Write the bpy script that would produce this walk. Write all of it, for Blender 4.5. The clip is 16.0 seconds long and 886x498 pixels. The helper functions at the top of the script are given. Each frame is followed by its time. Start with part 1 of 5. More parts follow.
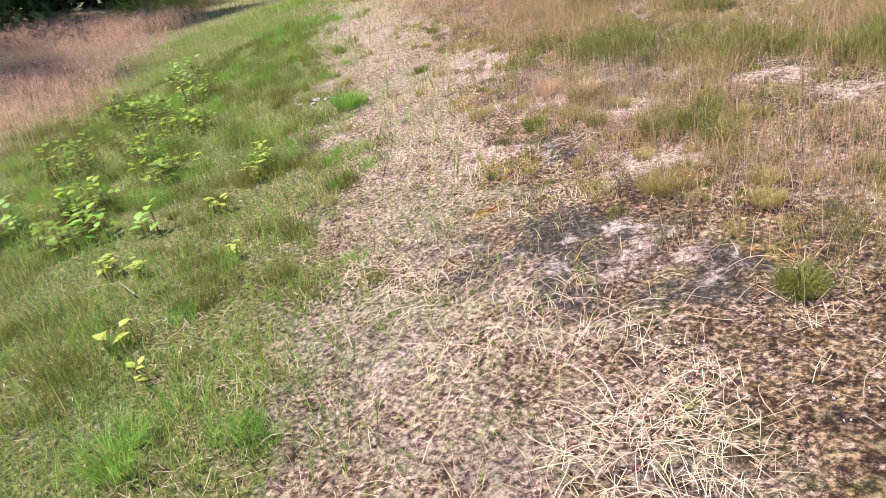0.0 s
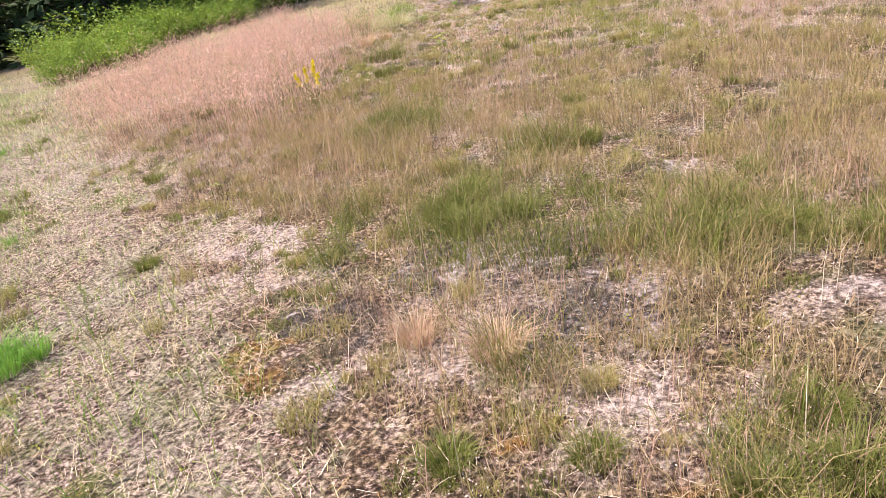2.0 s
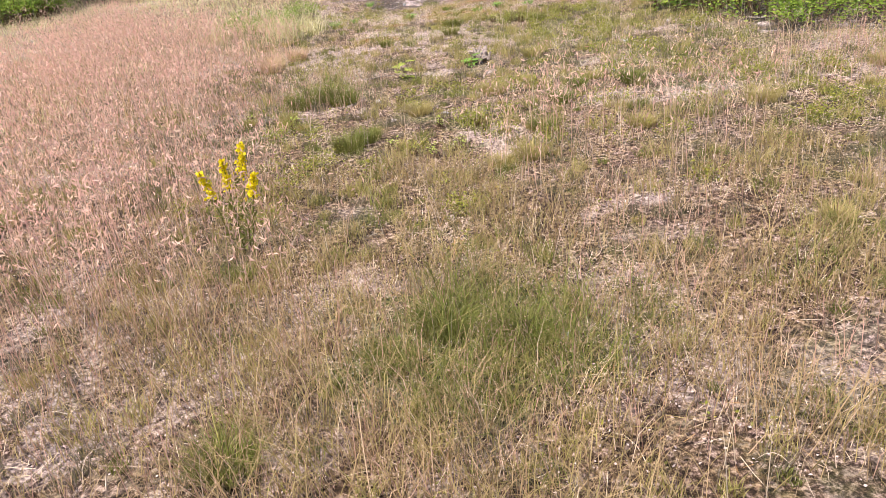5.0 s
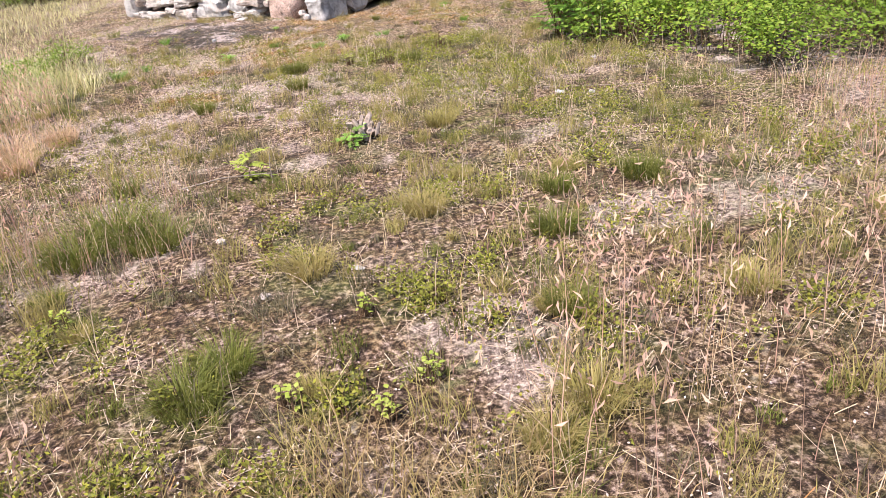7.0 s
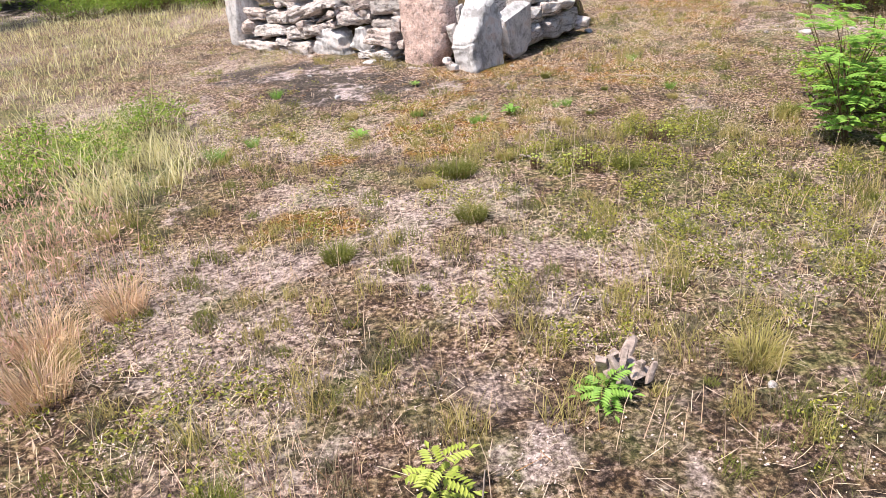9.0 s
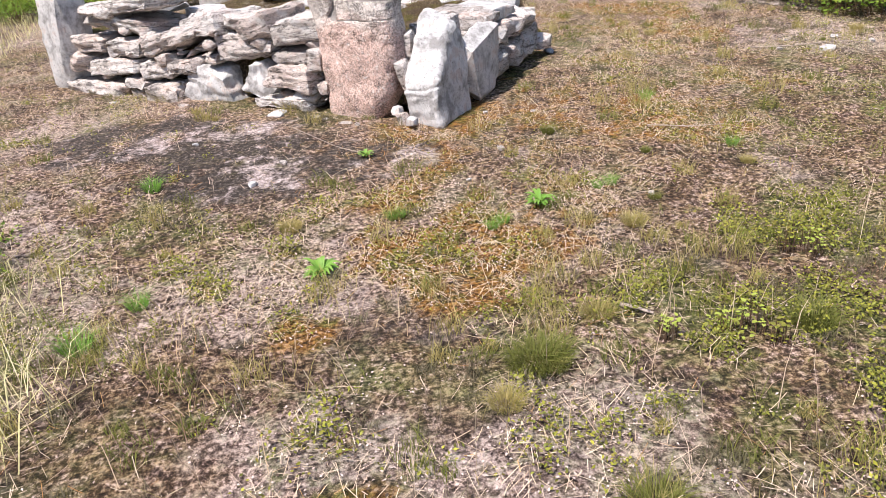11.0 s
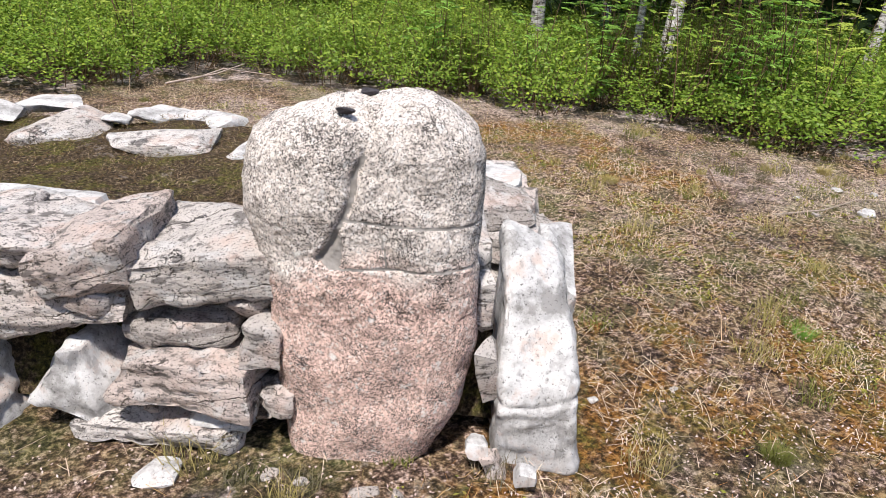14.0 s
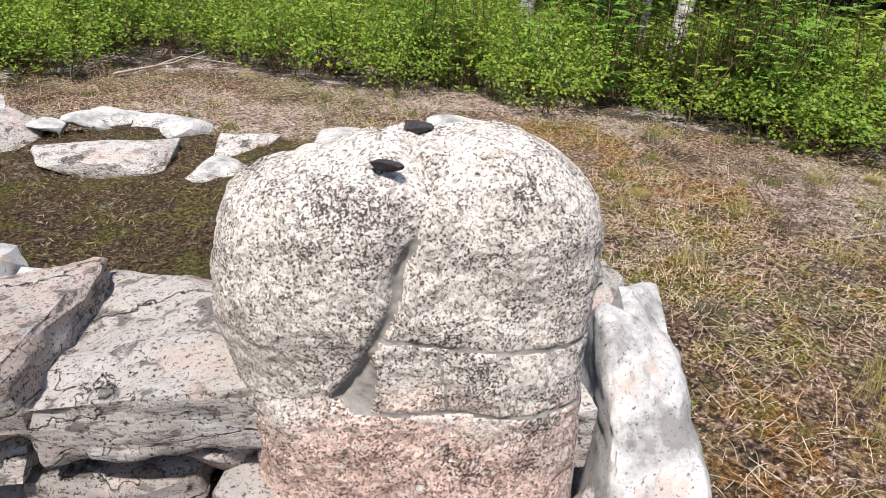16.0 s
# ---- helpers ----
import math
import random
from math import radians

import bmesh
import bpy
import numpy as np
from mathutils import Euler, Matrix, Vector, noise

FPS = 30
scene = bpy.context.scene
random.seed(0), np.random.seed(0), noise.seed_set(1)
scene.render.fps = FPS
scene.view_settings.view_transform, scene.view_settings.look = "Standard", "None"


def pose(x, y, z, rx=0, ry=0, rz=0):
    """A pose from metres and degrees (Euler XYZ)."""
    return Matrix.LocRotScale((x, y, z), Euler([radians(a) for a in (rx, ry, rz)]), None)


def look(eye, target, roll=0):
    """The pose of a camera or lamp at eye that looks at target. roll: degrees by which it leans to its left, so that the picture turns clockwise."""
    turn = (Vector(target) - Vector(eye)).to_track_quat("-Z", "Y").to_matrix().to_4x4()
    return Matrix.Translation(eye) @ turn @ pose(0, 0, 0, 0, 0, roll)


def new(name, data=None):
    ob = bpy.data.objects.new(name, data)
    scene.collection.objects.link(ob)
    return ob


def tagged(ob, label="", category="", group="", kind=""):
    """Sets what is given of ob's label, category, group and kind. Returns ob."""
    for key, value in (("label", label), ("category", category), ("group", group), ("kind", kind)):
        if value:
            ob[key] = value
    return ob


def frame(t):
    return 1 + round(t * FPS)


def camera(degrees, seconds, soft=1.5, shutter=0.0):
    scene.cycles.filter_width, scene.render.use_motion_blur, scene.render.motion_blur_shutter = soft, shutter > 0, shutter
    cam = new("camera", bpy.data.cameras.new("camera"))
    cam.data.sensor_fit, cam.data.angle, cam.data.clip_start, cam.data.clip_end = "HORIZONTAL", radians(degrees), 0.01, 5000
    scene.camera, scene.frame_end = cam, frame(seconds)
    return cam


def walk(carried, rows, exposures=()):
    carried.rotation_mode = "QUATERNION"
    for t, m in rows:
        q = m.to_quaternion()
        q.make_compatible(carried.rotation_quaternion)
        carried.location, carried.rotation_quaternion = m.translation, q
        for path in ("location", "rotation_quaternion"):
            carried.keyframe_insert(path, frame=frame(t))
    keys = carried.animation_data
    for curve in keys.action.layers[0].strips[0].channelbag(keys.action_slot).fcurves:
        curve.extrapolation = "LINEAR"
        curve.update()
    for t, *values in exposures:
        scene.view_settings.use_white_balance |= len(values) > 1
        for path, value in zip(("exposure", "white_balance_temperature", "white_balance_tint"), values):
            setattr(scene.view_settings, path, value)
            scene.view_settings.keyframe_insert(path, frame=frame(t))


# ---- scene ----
cam = camera(62, 16.0, soft=0.7)
ROWS = [
    (0.0, 4.595, -6.757, 1.300, 64.79, 11.29, 38.83),
    (0.5, 4.037, -6.252, 1.315, 64.15, 11.01, 33.54),
    (1.0, 3.609, -5.667, 1.311, 65.65, 10.84, 28.63),
    (1.5, 3.030, -5.123, 1.336, 66.93, 10.52, 22.64),
    (2.0, 2.598, -4.490, 1.320, 67.00, 9.80, 16.66),
    (2.5, 2.041, -3.882, 1.373, 66.55, 9.40, 13.93),
    (3.0, 1.622, -3.351, 1.352, 65.89, 8.66, 12.51),
    (3.5, 1.240, -2.749, 1.346, 65.95, 7.91, 13.25),
    (6.0, -0.011, 0.231, 1.313, 64.10, 5.50, -4.80),
    (6.5, -0.158, 0.882, 1.323, 66.00, 6.30, -8.80),
    (7.0, -0.179, 1.512, 1.250, 64.20, 5.40, -10.70),
    (7.5, -0.199, 2.216, 1.302, 63.20, 3.70, -8.70),
    (8.0, -0.283, 2.720, 1.407, 63.60, 3.20, -7.20),
    (8.5, -0.347, 3.297, 1.365, 64.00, 3.30, -5.60),
    (9.0, -0.588, 3.780, 1.502, 64.40, 4.30, -3.50),
    (11.5, -1.302, 6.636, 1.533, 61.90, 3.30, -21.20),
    (12.0, -1.460, 7.255, 1.523, 61.90, 2.30, -25.90),
    (12.5, -1.491, 7.833, 1.565, 62.60, 1.00, -31.00),
    (13.0, -1.470, 8.389, 1.533, 63.80, -0.30, -35.30),
    (13.5, -1.470, 8.904, 1.533, 65.20, -1.70, -39.40),
    (14.0, -1.533, 9.335, 1.554, 66.10, -2.90, -42.60),
    (14.5, -1.344, 9.744, 1.460, 66.90, -3.70, -45.00),
    (15.0, -1.187, 9.964, 1.449, 67.00, -4.00, -45.90),
    (15.5, -1.145, 10.027, 1.502, 66.40, -4.00, -46.00),
    (16.0, -1.165, 10.038, 1.470, 64.90, -3.70, -45.20),
]
walk(cam, [(t, pose(x, y, z, a, b, c)) for t, x, y, z, a, b, c in ROWS],
     [(0, 0.88, 6500, 19), (3, 0.80, 6500, 20), (9, 0.70, 6450, 17), (11.5, 0.52, 6300, 17), (13.0, 0.34, 6250, 15), (16, 0.29, 6350, 12)])

# ---- light ----
w = bpy.data.worlds.new("sky")
scene.world = w
w.use_nodes = True
sky = w.node_tree.nodes.new("ShaderNodeTexSky")
sky.sky_type, sky.sun_disc = "NISHITA", False
SUN_DIR = Vector((-0.52, -0.30, 1.15)).normalized()   # from the ground towards the sun
sky.sun_elevation, sky.sun_rotation = math.asin(SUN_DIR.z), math.atan2(SUN_DIR.x, SUN_DIR.y)
w.node_tree.links.new(sky.outputs[0], w.node_tree.nodes["Background"].inputs[0])
w.node_tree.nodes["Background"].inputs[1].default_value = 0.13
sun = new("sun", bpy.data.lights.new("sun", "SUN"))
sun.data.energy, sun.data.angle, sun.data.color = 5.0, radians(3.5), (1.0, 0.94, 0.84)
sun.matrix_world = look(SUN_DIR * 30, (0, 0, 0))

rng = np.random.default_rng(7)


# ---- materials ----
def material(name, rough=0.9):
    m = bpy.data.materials.new(name)
    m.use_nodes = True
    b = m.node_tree.nodes["Principled BSDF"]
    b.inputs["Roughness"].default_value = rough
    b.inputs["Specular IOR Level"].default_value = 0.25
    return m, m.node_tree.nodes, m.node_tree.links, b


def noise_node(n, l, vec, scale, detail=4, rough=0.6):
    t = n.new("ShaderNodeTexNoise")
    t.inputs["Scale"].default_value, t.inputs["Detail"].default_value, t.inputs["Roughness"].default_value = scale, detail, rough
    l.new(vec, t.inputs["Vector"])
    return t.outputs["Fac"]


def ramp(n, l, fac, stops):
    r = n.new("ShaderNodeValToRGB")
    while len(r.color_ramp.elements) < len(stops):
        r.color_ramp.elements.new(0.5)
    for e, (p, c) in zip(r.color_ramp.elements, stops):
        e.position, e.color = p, (*c, 1) if len(c) == 3 else (c[0], c[0], c[0], 1)
    l.new(fac, r.inputs[0])
    return r.outputs[0]


def blend(n, l, fac, a, b, mode="MIX"):
    x = n.new("ShaderNodeMix")
    x.data_type, x.blend_type = "RGBA", mode
    for sock, v in ((x.inputs["Factor"], fac), (x.inputs["A"], a), (x.inputs["B"], b)):
        if isinstance(v, (int, float)):
            sock.default_value = v
        elif isinstance(v, tuple):
            sock.default_value = (*v, 1)
        else:
            l.new(v, sock)
    return x.outputs["Result"]


def bump(n, l, b, height, strength, dist):
    k = n.new("ShaderNodeBump")
    k.inputs["Strength"].default_value, k.inputs["Distance"].default_value = strength, dist
    l.new(height, k.inputs["Height"])
    l.new(k.outputs[0], b.inputs["Normal"])


def coords(n, kind="Object"):
    return n.new("ShaderNodeTexCoord").outputs[kind]


def leafy(name, colours, glow=0.35, rough=0.6, dry=None):
    """Thin plant matter: each blade or leaf takes its own colour, and lets some light through."""
    m, n, l, b = material(name, rough)
    isl = n.new("ShaderNodeNewGeometry").outputs["Random Per Island"]
    k = len(colours)
    c = ramp(n, l, isl, [((i + 0.5) / k, q) for i, q in enumerate(colours)])
    big = noise_node(n, l, n.new("ShaderNodeNewGeometry").outputs["Position"], 1.7, 3)
    c = blend(n, l, ramp(n, l, big, [(0.35, (0.0,)), (0.7, (1.0,))]), c, dry or colours[0])
    l.new(c, b.inputs["Base Color"])
    t = n.new("ShaderNodeBsdfTranslucent")
    l.new(c, t.inputs[0])
    x = n.new("ShaderNodeMixShader")
    x.inputs[0].default_value = glow
    l.new(b.outputs[0], x.inputs[1])
    l.new(t.outputs[0], x.inputs[2])
    l.new(x.outputs[0], n["Material Output"].inputs[0])
    return m


def ground_material():
    m, n, l, b = material("heath_soil", 0.95)
    v = coords(n)
    zone = n.new("ShaderNodeVertexColor")
    zone.layer_name = "cover"
    sep = n.new("ShaderNodeSeparateColor")
    l.new(zone.outputs[0], sep.inputs[0])
    fine = noise_node(n, l, v, 42, 8, 0.82)
    mid = noise_node(n, l, v, 12, 7, 0.75)
    big = noise_node(n, l, v, 1.6, 4)
    litter = ramp(n, l, fine, [(0.40, (0.020, 0.014, 0.010)), (0.48, (0.085, 0.055, 0.042)), (0.54, (0.34, 0.25, 0.21)), (0.60, (0.80, 0.67, 0.60))])
    straw = ramp(n, l, fine, [(0.40, (0.022, 0.015, 0.008)), (0.50, (0.13, 0.085, 0.036)), (0.60, (0.56, 0.42, 0.22))])
    c = blend(n, l, ramp(n, l, mid, [(0.42, (0.0,)), (0.6, (1.0,))]), litter, straw)
    peat = ramp(n, l, fine, [(0.38, (0.014, 0.011, 0.009)), (0.52, (0.060, 0.048, 0.040)), (0.66, (0.30, 0.25, 0.22))])
    ash = ramp(n, l, fine, [(0.36, (0.09, 0.065, 0.06)), (0.47, (0.38, 0.30, 0.28)), (0.58, (0.80, 0.69, 0.66))])
    peat = blend(n, l, ramp(n, l, noise_node(n, l, v, 2.3, 9, 0.72), [(0.52, (0.0,)), (0.58, (0.9,))]), peat, ash)
    moss = ramp(n, l, fine, [(0.40, (0.024, 0.013, 0.004)), (0.5, (0.19, 0.082, 0.014)), (0.62, (0.52, 0.27, 0.07))])
    olive = ramp(n, l, fine, [(0.40, (0.016, 0.014, 0.004)), (0.52, (0.13, 0.10, 0.016)), (0.64, (0.40, 0.31, 0.08))])
    moss = blend(n, l, ramp(n, l, noise_node(n, l, v, 4.6, 6, 0.7), [(0.47, (0.0,)), (0.56, (1.0,))]), moss, olive)
    green = ramp(n, l, fine, [(0.40, (0.02, 0.026, 0.007)), (0.5, (0.10, 0.12, 0.03)), (0.62, (0.32, 0.32, 0.13))])
    tone = noise_node(n, l, v, 3.1, 8, 0.72)
    c = blend(n, l, 0.75, c, ramp(n, l, tone, [(0.39, (0.16, 0.115, 0.08)), (0.46, (0.60, 0.48, 0.36)), (0.52, (1.0, 0.92, 0.83)), (0.60, (1.0, 0.90, 0.88))]), "MULTIPLY")
    c = blend(n, l, ramp(n, l, noise_node(n, l, v, 1.7, 8, 0.75), [(0.50, (0.0,)), (0.66, (0.75,))]), c, green)
    c = blend(n, l, ramp(n, l, big, [(0.50, (0.0,)), (0.70, (0.4,))]), c, peat)

    def soft(channel, lo, hi):
        k = n.new("ShaderNodeMath")
        k.operation = "ADD"
        l.new(channel, k.inputs[0])
        s = n.new("ShaderNodeMath")
        s.operation = "MULTIPLY_ADD"
        l.new(mid, s.inputs[0])
        s.inputs[1].default_value, s.inputs[2].default_value = 3.2, -1.6
        l.new(s.outputs[0], k.inputs[1])
        return ramp(n, l, k.outputs[0], [(lo, (0.0,)), (hi, (1.0,))])
    pale = ramp(n, l, fine, [(0.38, (0.07, 0.05, 0.043)), (0.47, (0.34, 0.25, 0.22)), (0.56, (0.76, 0.63, 0.58))])
    c = blend(n, l, soft(zone.outputs["Alpha"], 0.2, 1.0), c, pale)
    c = blend(n, l, soft(sep.outputs[2], 0.25, 1.0), c, moss)
    c = blend(n, l, soft(sep.outputs[0], 0.25, 1.0), c, green)
    c = blend(n, l, soft(sep.outputs[1], 0.3, 1.0), c, peat)
    l.new(c, b.inputs["Base Color"])
    bump(n, l, b, fine, 0.9, 0.02)
    return m


def granite_material(name, pale, pink, warm_below=None, cell=95):
    """Coarse granite: feldspar crystals between dark mica, with grey lichen above."""
    m, n, l, b = material(name, 0.85)
    v = coords(n)
    vo = n.new("ShaderNodeTexVoronoi")
    vo.inputs["Scale"].default_value, vo.inputs["Randomness"].default_value = cell, 1
    l.new(v, vo.inputs["Vector"])
    cellv = n.new("ShaderNodeSeparateColor")
    l.new(vo.outputs["Color"], cellv.inputs[0])
    fine = noise_node(n, l, v, 160, 5, 0.7)
    mid = noise_node(n, l, v, 14, 5, 0.65)
    big = noise_node(n, l, v, 4, 3)
    crystal = ramp(n, l, cellv.outputs[0], [(0.0, tuple(0.55 * k for k in pale)), (0.35, pale), (0.7, tuple(min(0.85, 1.18 * k) for k in pale)), (1.0, (0.74, 0.70, 0.66))])
    rosy = ramp(n, l, cellv.outputs[0], [(0.0, tuple(0.5 * k for k in pink)), (0.4, pink), (0.8, tuple(min(0.85, 1.25 * k) for k in pink)), (1.0, (0.70, 0.62, 0.56))])
    if warm_below is None:
        f = ramp(n, l, big, [(0.45, (0.0,)), (0.65, (1.0,))])
    else:
        z = n.new("ShaderNodeSeparateXYZ")
        l.new(v, z.inputs[0])
        k = n.new("ShaderNodeMath")
        k.operation = "MULTIPLY_ADD"
        l.new(big, k.inputs[0])
        k.inputs[1].default_value = 0.5
        l.new(z.outputs[2], k.inputs[2])
        f = ramp(n, l, k.outputs[0], [(warm_below + 0.12, (1.0,)), (warm_below + 0.38, (0.0,))])
    c = blend(n, l, f, crystal, rosy)
    mica = noise_node(n, l, v, 210, 5, 0.75)
    shift = n.new("ShaderNodeMath")
    shift.operation = "MULTIPLY_ADD"
    l.new(noise_node(n, l, v, 9, 6, 0.7), shift.inputs[0])
    shift.inputs[1].default_value = 0.42
    l.new(mica, shift.inputs[2])
    c = blend(n, l, ramp(n, l, shift.outputs[0], [(0.75, (0.0,)), (0.778, (0.95,))]), c, (0.045, 0.04, 0.038))
    c = blend(n, l, ramp(n, l, fine, [(0.38, (0.92,)), (0.42, (0.0,))]), c, (0.06, 0.05, 0.045))
    stain = ramp(n, l, noise_node(n, l, v, 6.5, 8, 0.75), [(0.60, (0.0,)), (0.68, (0.55,))])
    c = blend(n, l, stain, c, (0.17, 0.145, 0.13))
    lichen = ramp(n, l, noise_node(n, l, v, 24, 7, 0.75), [(0.60, (0.0,)), (0.64, (0.75,))])
    c = blend(n, l, lichen, c, (0.70, 0.69, 0.66))
    l.new(c, b.inputs["Base Color"])
    bump(n, l, b, fine, 0.7, 0.005)
    return m


def gneiss_material():
    """Layered wall stone: each stone greyer, whiter or rosier by its own chance."""
    m, n, l, b = material("gneiss", 0.88)
    v = coords(n)
    rnd = n.new("ShaderNodeObjectInfo").outputs["Random"]
    mp = n.new("ShaderNodeMapping")
    mp.inputs["Scale"].default_value = (2.6, 2.6, 9)
    l.new(v, mp.inputs[0])
    band = noise_node(n, l, mp.outputs[0], 5, 6, 0.65)
    fine = noise_node(n, l, v, 120, 5, 0.75)
    mid = noise_node(n, l, v, 11, 5, 0.6)
    base = ramp(n, l, rnd, [(0.0, (0.47, 0.42, 0.38)), (0.25, (0.66, 0.61, 0.57)), (0.5, (0.40, 0.36, 0.33)), (0.72, (0.68, 0.635, 0.60)), (1.0, (0.60, 0.505, 0.455))])
    dark = ramp(n, l, band, [(0.41, (0.85,)), (0.465, (0.0,))])
    c = blend(n, l, dark, base, (0.15, 0.135, 0.125))
    c = blend(n, l, ramp(n, l, mid, [(0.55, (0.0,)), (0.60, (0.7,))]), c, (0.64, 0.62, 0.60))
    c = blend(n, l, ramp(n, l, noise_node(n, l, v, 4.2, 5, 0.6), [(0.55, (0.0,)), (0.66, (0.6,))]), c, (0.62, 0.46, 0.39))
    speck = ramp(n, l, fine, [(0.405, (0.95,)), (0.445, (0.0,))])
    c = blend(n, l, speck, c, (0.07, 0.06, 0.052))
    lichen = noise_node(n, l, v, 30, 9, 0.85)
    c = blend(n, l, ramp(n, l, lichen, [(0.575, (0.0,)), (0.60, (0.8,))]), c, (0.14, 0.13, 0.12))
    crack = n.new("ShaderNodeMapping")
    crack.inputs["Scale"].default_value = (1.7, 1.7, 11)
    l.new(v, crack.inputs[0])
    warp = n.new("ShaderNodeVectorMath")
    l.new(crack.outputs[0], warp.inputs[0])
    l.new(mid, warp.inputs[1])
    cv = n.new("ShaderNodeTexVoronoi")
    cv.feature = "DISTANCE_TO_EDGE"
    cv.inputs["Scale"].default_value = 1.0
    l.new(warp.outputs[0], cv.inputs["Vector"])
    split = ramp(n, l, cv.outputs["Distance"], [(0.0, (0.0,)), (0.014, (1.0,))])
    c = blend(n, l, blend(n, l, split, (0.7, 0.7, 0.7), (0.0, 0.0, 0.0)), c, (0.05, 0.042, 0.036))
    rust = ramp(n, l, noise_node(n, l, mp.outputs[0], 2.3, 3), [(0.66, (0.0,)), (0.74, (0.6,))])
    c = blend(n, l, rust, c, (0.40, 0.20, 0.12))
    l.new(c, b.inputs["Base Color"])
    bump(n, l, b, blend(n, l, 0.45, blend(n, l, 0.6, lichen, band), split), 1.0, 0.045)
    return m


def pale_material():
    """Bleached, lichen-white stone with a few dark pits, grey streaks and a rosy tinge."""
    m, n, l, b = material("bleached_stone", 0.85)
    v = coords(n)
    mid = noise_node(n, l, v, 7, 7, 0.7)
    fine = noise_node(n, l, v, 90, 6, 0.75)
    c = ramp(n, l, mid, [(0.38, (0.27, 0.26, 0.25)), (0.46, (0.46, 0.45, 0.44)), (0.54, (0.60, 0.59, 0.58)), (0.64, (0.54, 0.455, 0.41))])
    c = blend(n, l, ramp(n, l, fine, [(0.37, (0.9,)), (0.42, (0.0,))]), c, (0.10, 0.095, 0.09))
    c = blend(n, l, ramp(n, l, noise_node(n, l, v, 26, 8, 0.82), [(0.60, (0.0,)), (0.63, (0.75,))]), c, (0.17, 0.16, 0.15))
    streak = n.new("ShaderNodeMapping")
    streak.inputs["Scale"].default_value = (5, 5, 1.2)
    l.new(v, streak.inputs[0])
    c = blend(n, l, ramp(n, l, noise_node(n, l, streak.outputs[0], 4, 5, 0.7), [(0.57, (0.0,)), (0.63, (0.55,))]), c, (0.27, 0.26, 0.25))
    l.new(c, b.inputs["Base Color"])
    bump(n, l, b, blend(n, l, 0.5, fine, mid), 0.7, 0.01)
    return m


def plain(name, colour, rough=0.9, scale=30, spread=0.45):
    m, n, l, b = material(name, rough)
    v = coords(n)
    f = noise_node(n, l, v, scale, 6, 0.7)
    l.new(ramp(n, l, f, [(0.3, tuple(k * (1 - spread) for k in colour)), (0.7, tuple(min(0.9, k * (1 + spread)) for k in colour))]), b.inputs["Base Color"])
    bump(n, l, b, f, 0.6, 0.01)
    return m


def birch_material():
    m, n, l, b = material("birch_bark", 0.8)
    v = coords(n)
    mp = n.new("ShaderNodeMapping")
    mp.inputs["Scale"].default_value = (3, 3, 14)
    l.new(v, mp.inputs[0])
    f = noise_node(n, l, mp.outputs[0], 3.5, 5, 0.7)
    c = ramp(n, l, f, [(0.40, (0.05, 0.045, 0.04)), (0.50, (0.42, 0.39, 0.36)), (0.62, (0.66, 0.63, 0.60))])
    l.new(c, b.inputs["Base Color"])
    bump(n, l, b, f, 0.5, 0.01)
    return m


def turf_material():
    """Black-brown turf with olive moss, rusty needles and grey lichen crusts."""
    m, n, l, b = material("dark_turf", 0.95)
    v = coords(n)
    fine = noise_node(n, l, v, 70, 7, 0.8)
    c = ramp(n, l, fine, [(0.38, (0.014, 0.010, 0.007)), (0.50, (0.075, 0.05, 0.028)), (0.62, (0.30, 0.22, 0.14))])
    moss = ramp(n, l, fine, [(0.40, (0.02, 0.022, 0.006)), (0.52, (0.13, 0.12, 0.025)), (0.64, (0.34, 0.30, 0.09))])
    c = blend(n, l, ramp(n, l, noise_node(n, l, v, 5, 7, 0.72), [(0.50, (0.0,)), (0.58, (0.9,))]), c, moss)
    crust = ramp(n, l, fine, [(0.40, (0.12, 0.10, 0.085)), (0.56, (0.50, 0.43, 0.38))])
    c = blend(n, l, ramp(n, l, noise_node(n, l, v, 3.4, 8, 0.75), [(0.58, (0.0,)), (0.64, (0.85,))]), c, crust)
    l.new(c, b.inputs["Base Color"])
    bump(n, l, b, fine, 1.0, 0.02)
    return m


M_GROUND = ground_material()
M_STELE = granite_material("rose_granite", (0.62, 0.555, 0.50), (0.64, 0.455, 0.385), warm_below=0.76, cell=150)
M_PALE = pale_material()
M_GNEISS = gneiss_material()
M_MORTAR = plain("lime_mortar", (0.27, 0.25, 0.23), 0.9, 25, 0.3)
M_PEAT = turf_material()
M_STRAW = leafy("dry_straw", [(0.78, 0.66, 0.44), (0.58, 0.44, 0.26), (0.84, 0.74, 0.56), (0.42, 0.28, 0.16), (0.74, 0.58, 0.45)], 0.15, 0.7, (0.68, 0.53, 0.42))
M_RUSTY = leafy("rusty_needles", [(0.40, 0.20, 0.07), (0.55, 0.33, 0.12), (0.62, 0.44, 0.20), (0.30, 0.15, 0.06)], 0.15, 0.7)
M_DRY = leafy("dry_grass", [(0.72, 0.54, 0.32), (0.50, 0.35, 0.20), (0.80, 0.63, 0.40), (0.46, 0.38, 0.17), (0.66, 0.46, 0.35)], 0.3, 0.7, (0.66, 0.46, 0.33))
M_HEATH = leafy("brown_heath_blades", [(0.42, 0.30, 0.16), (0.30, 0.25, 0.08), (0.52, 0.38, 0.22), (0.24, 0.15, 0.09), (0.42, 0.37, 0.12)], 0.3, 0.7)
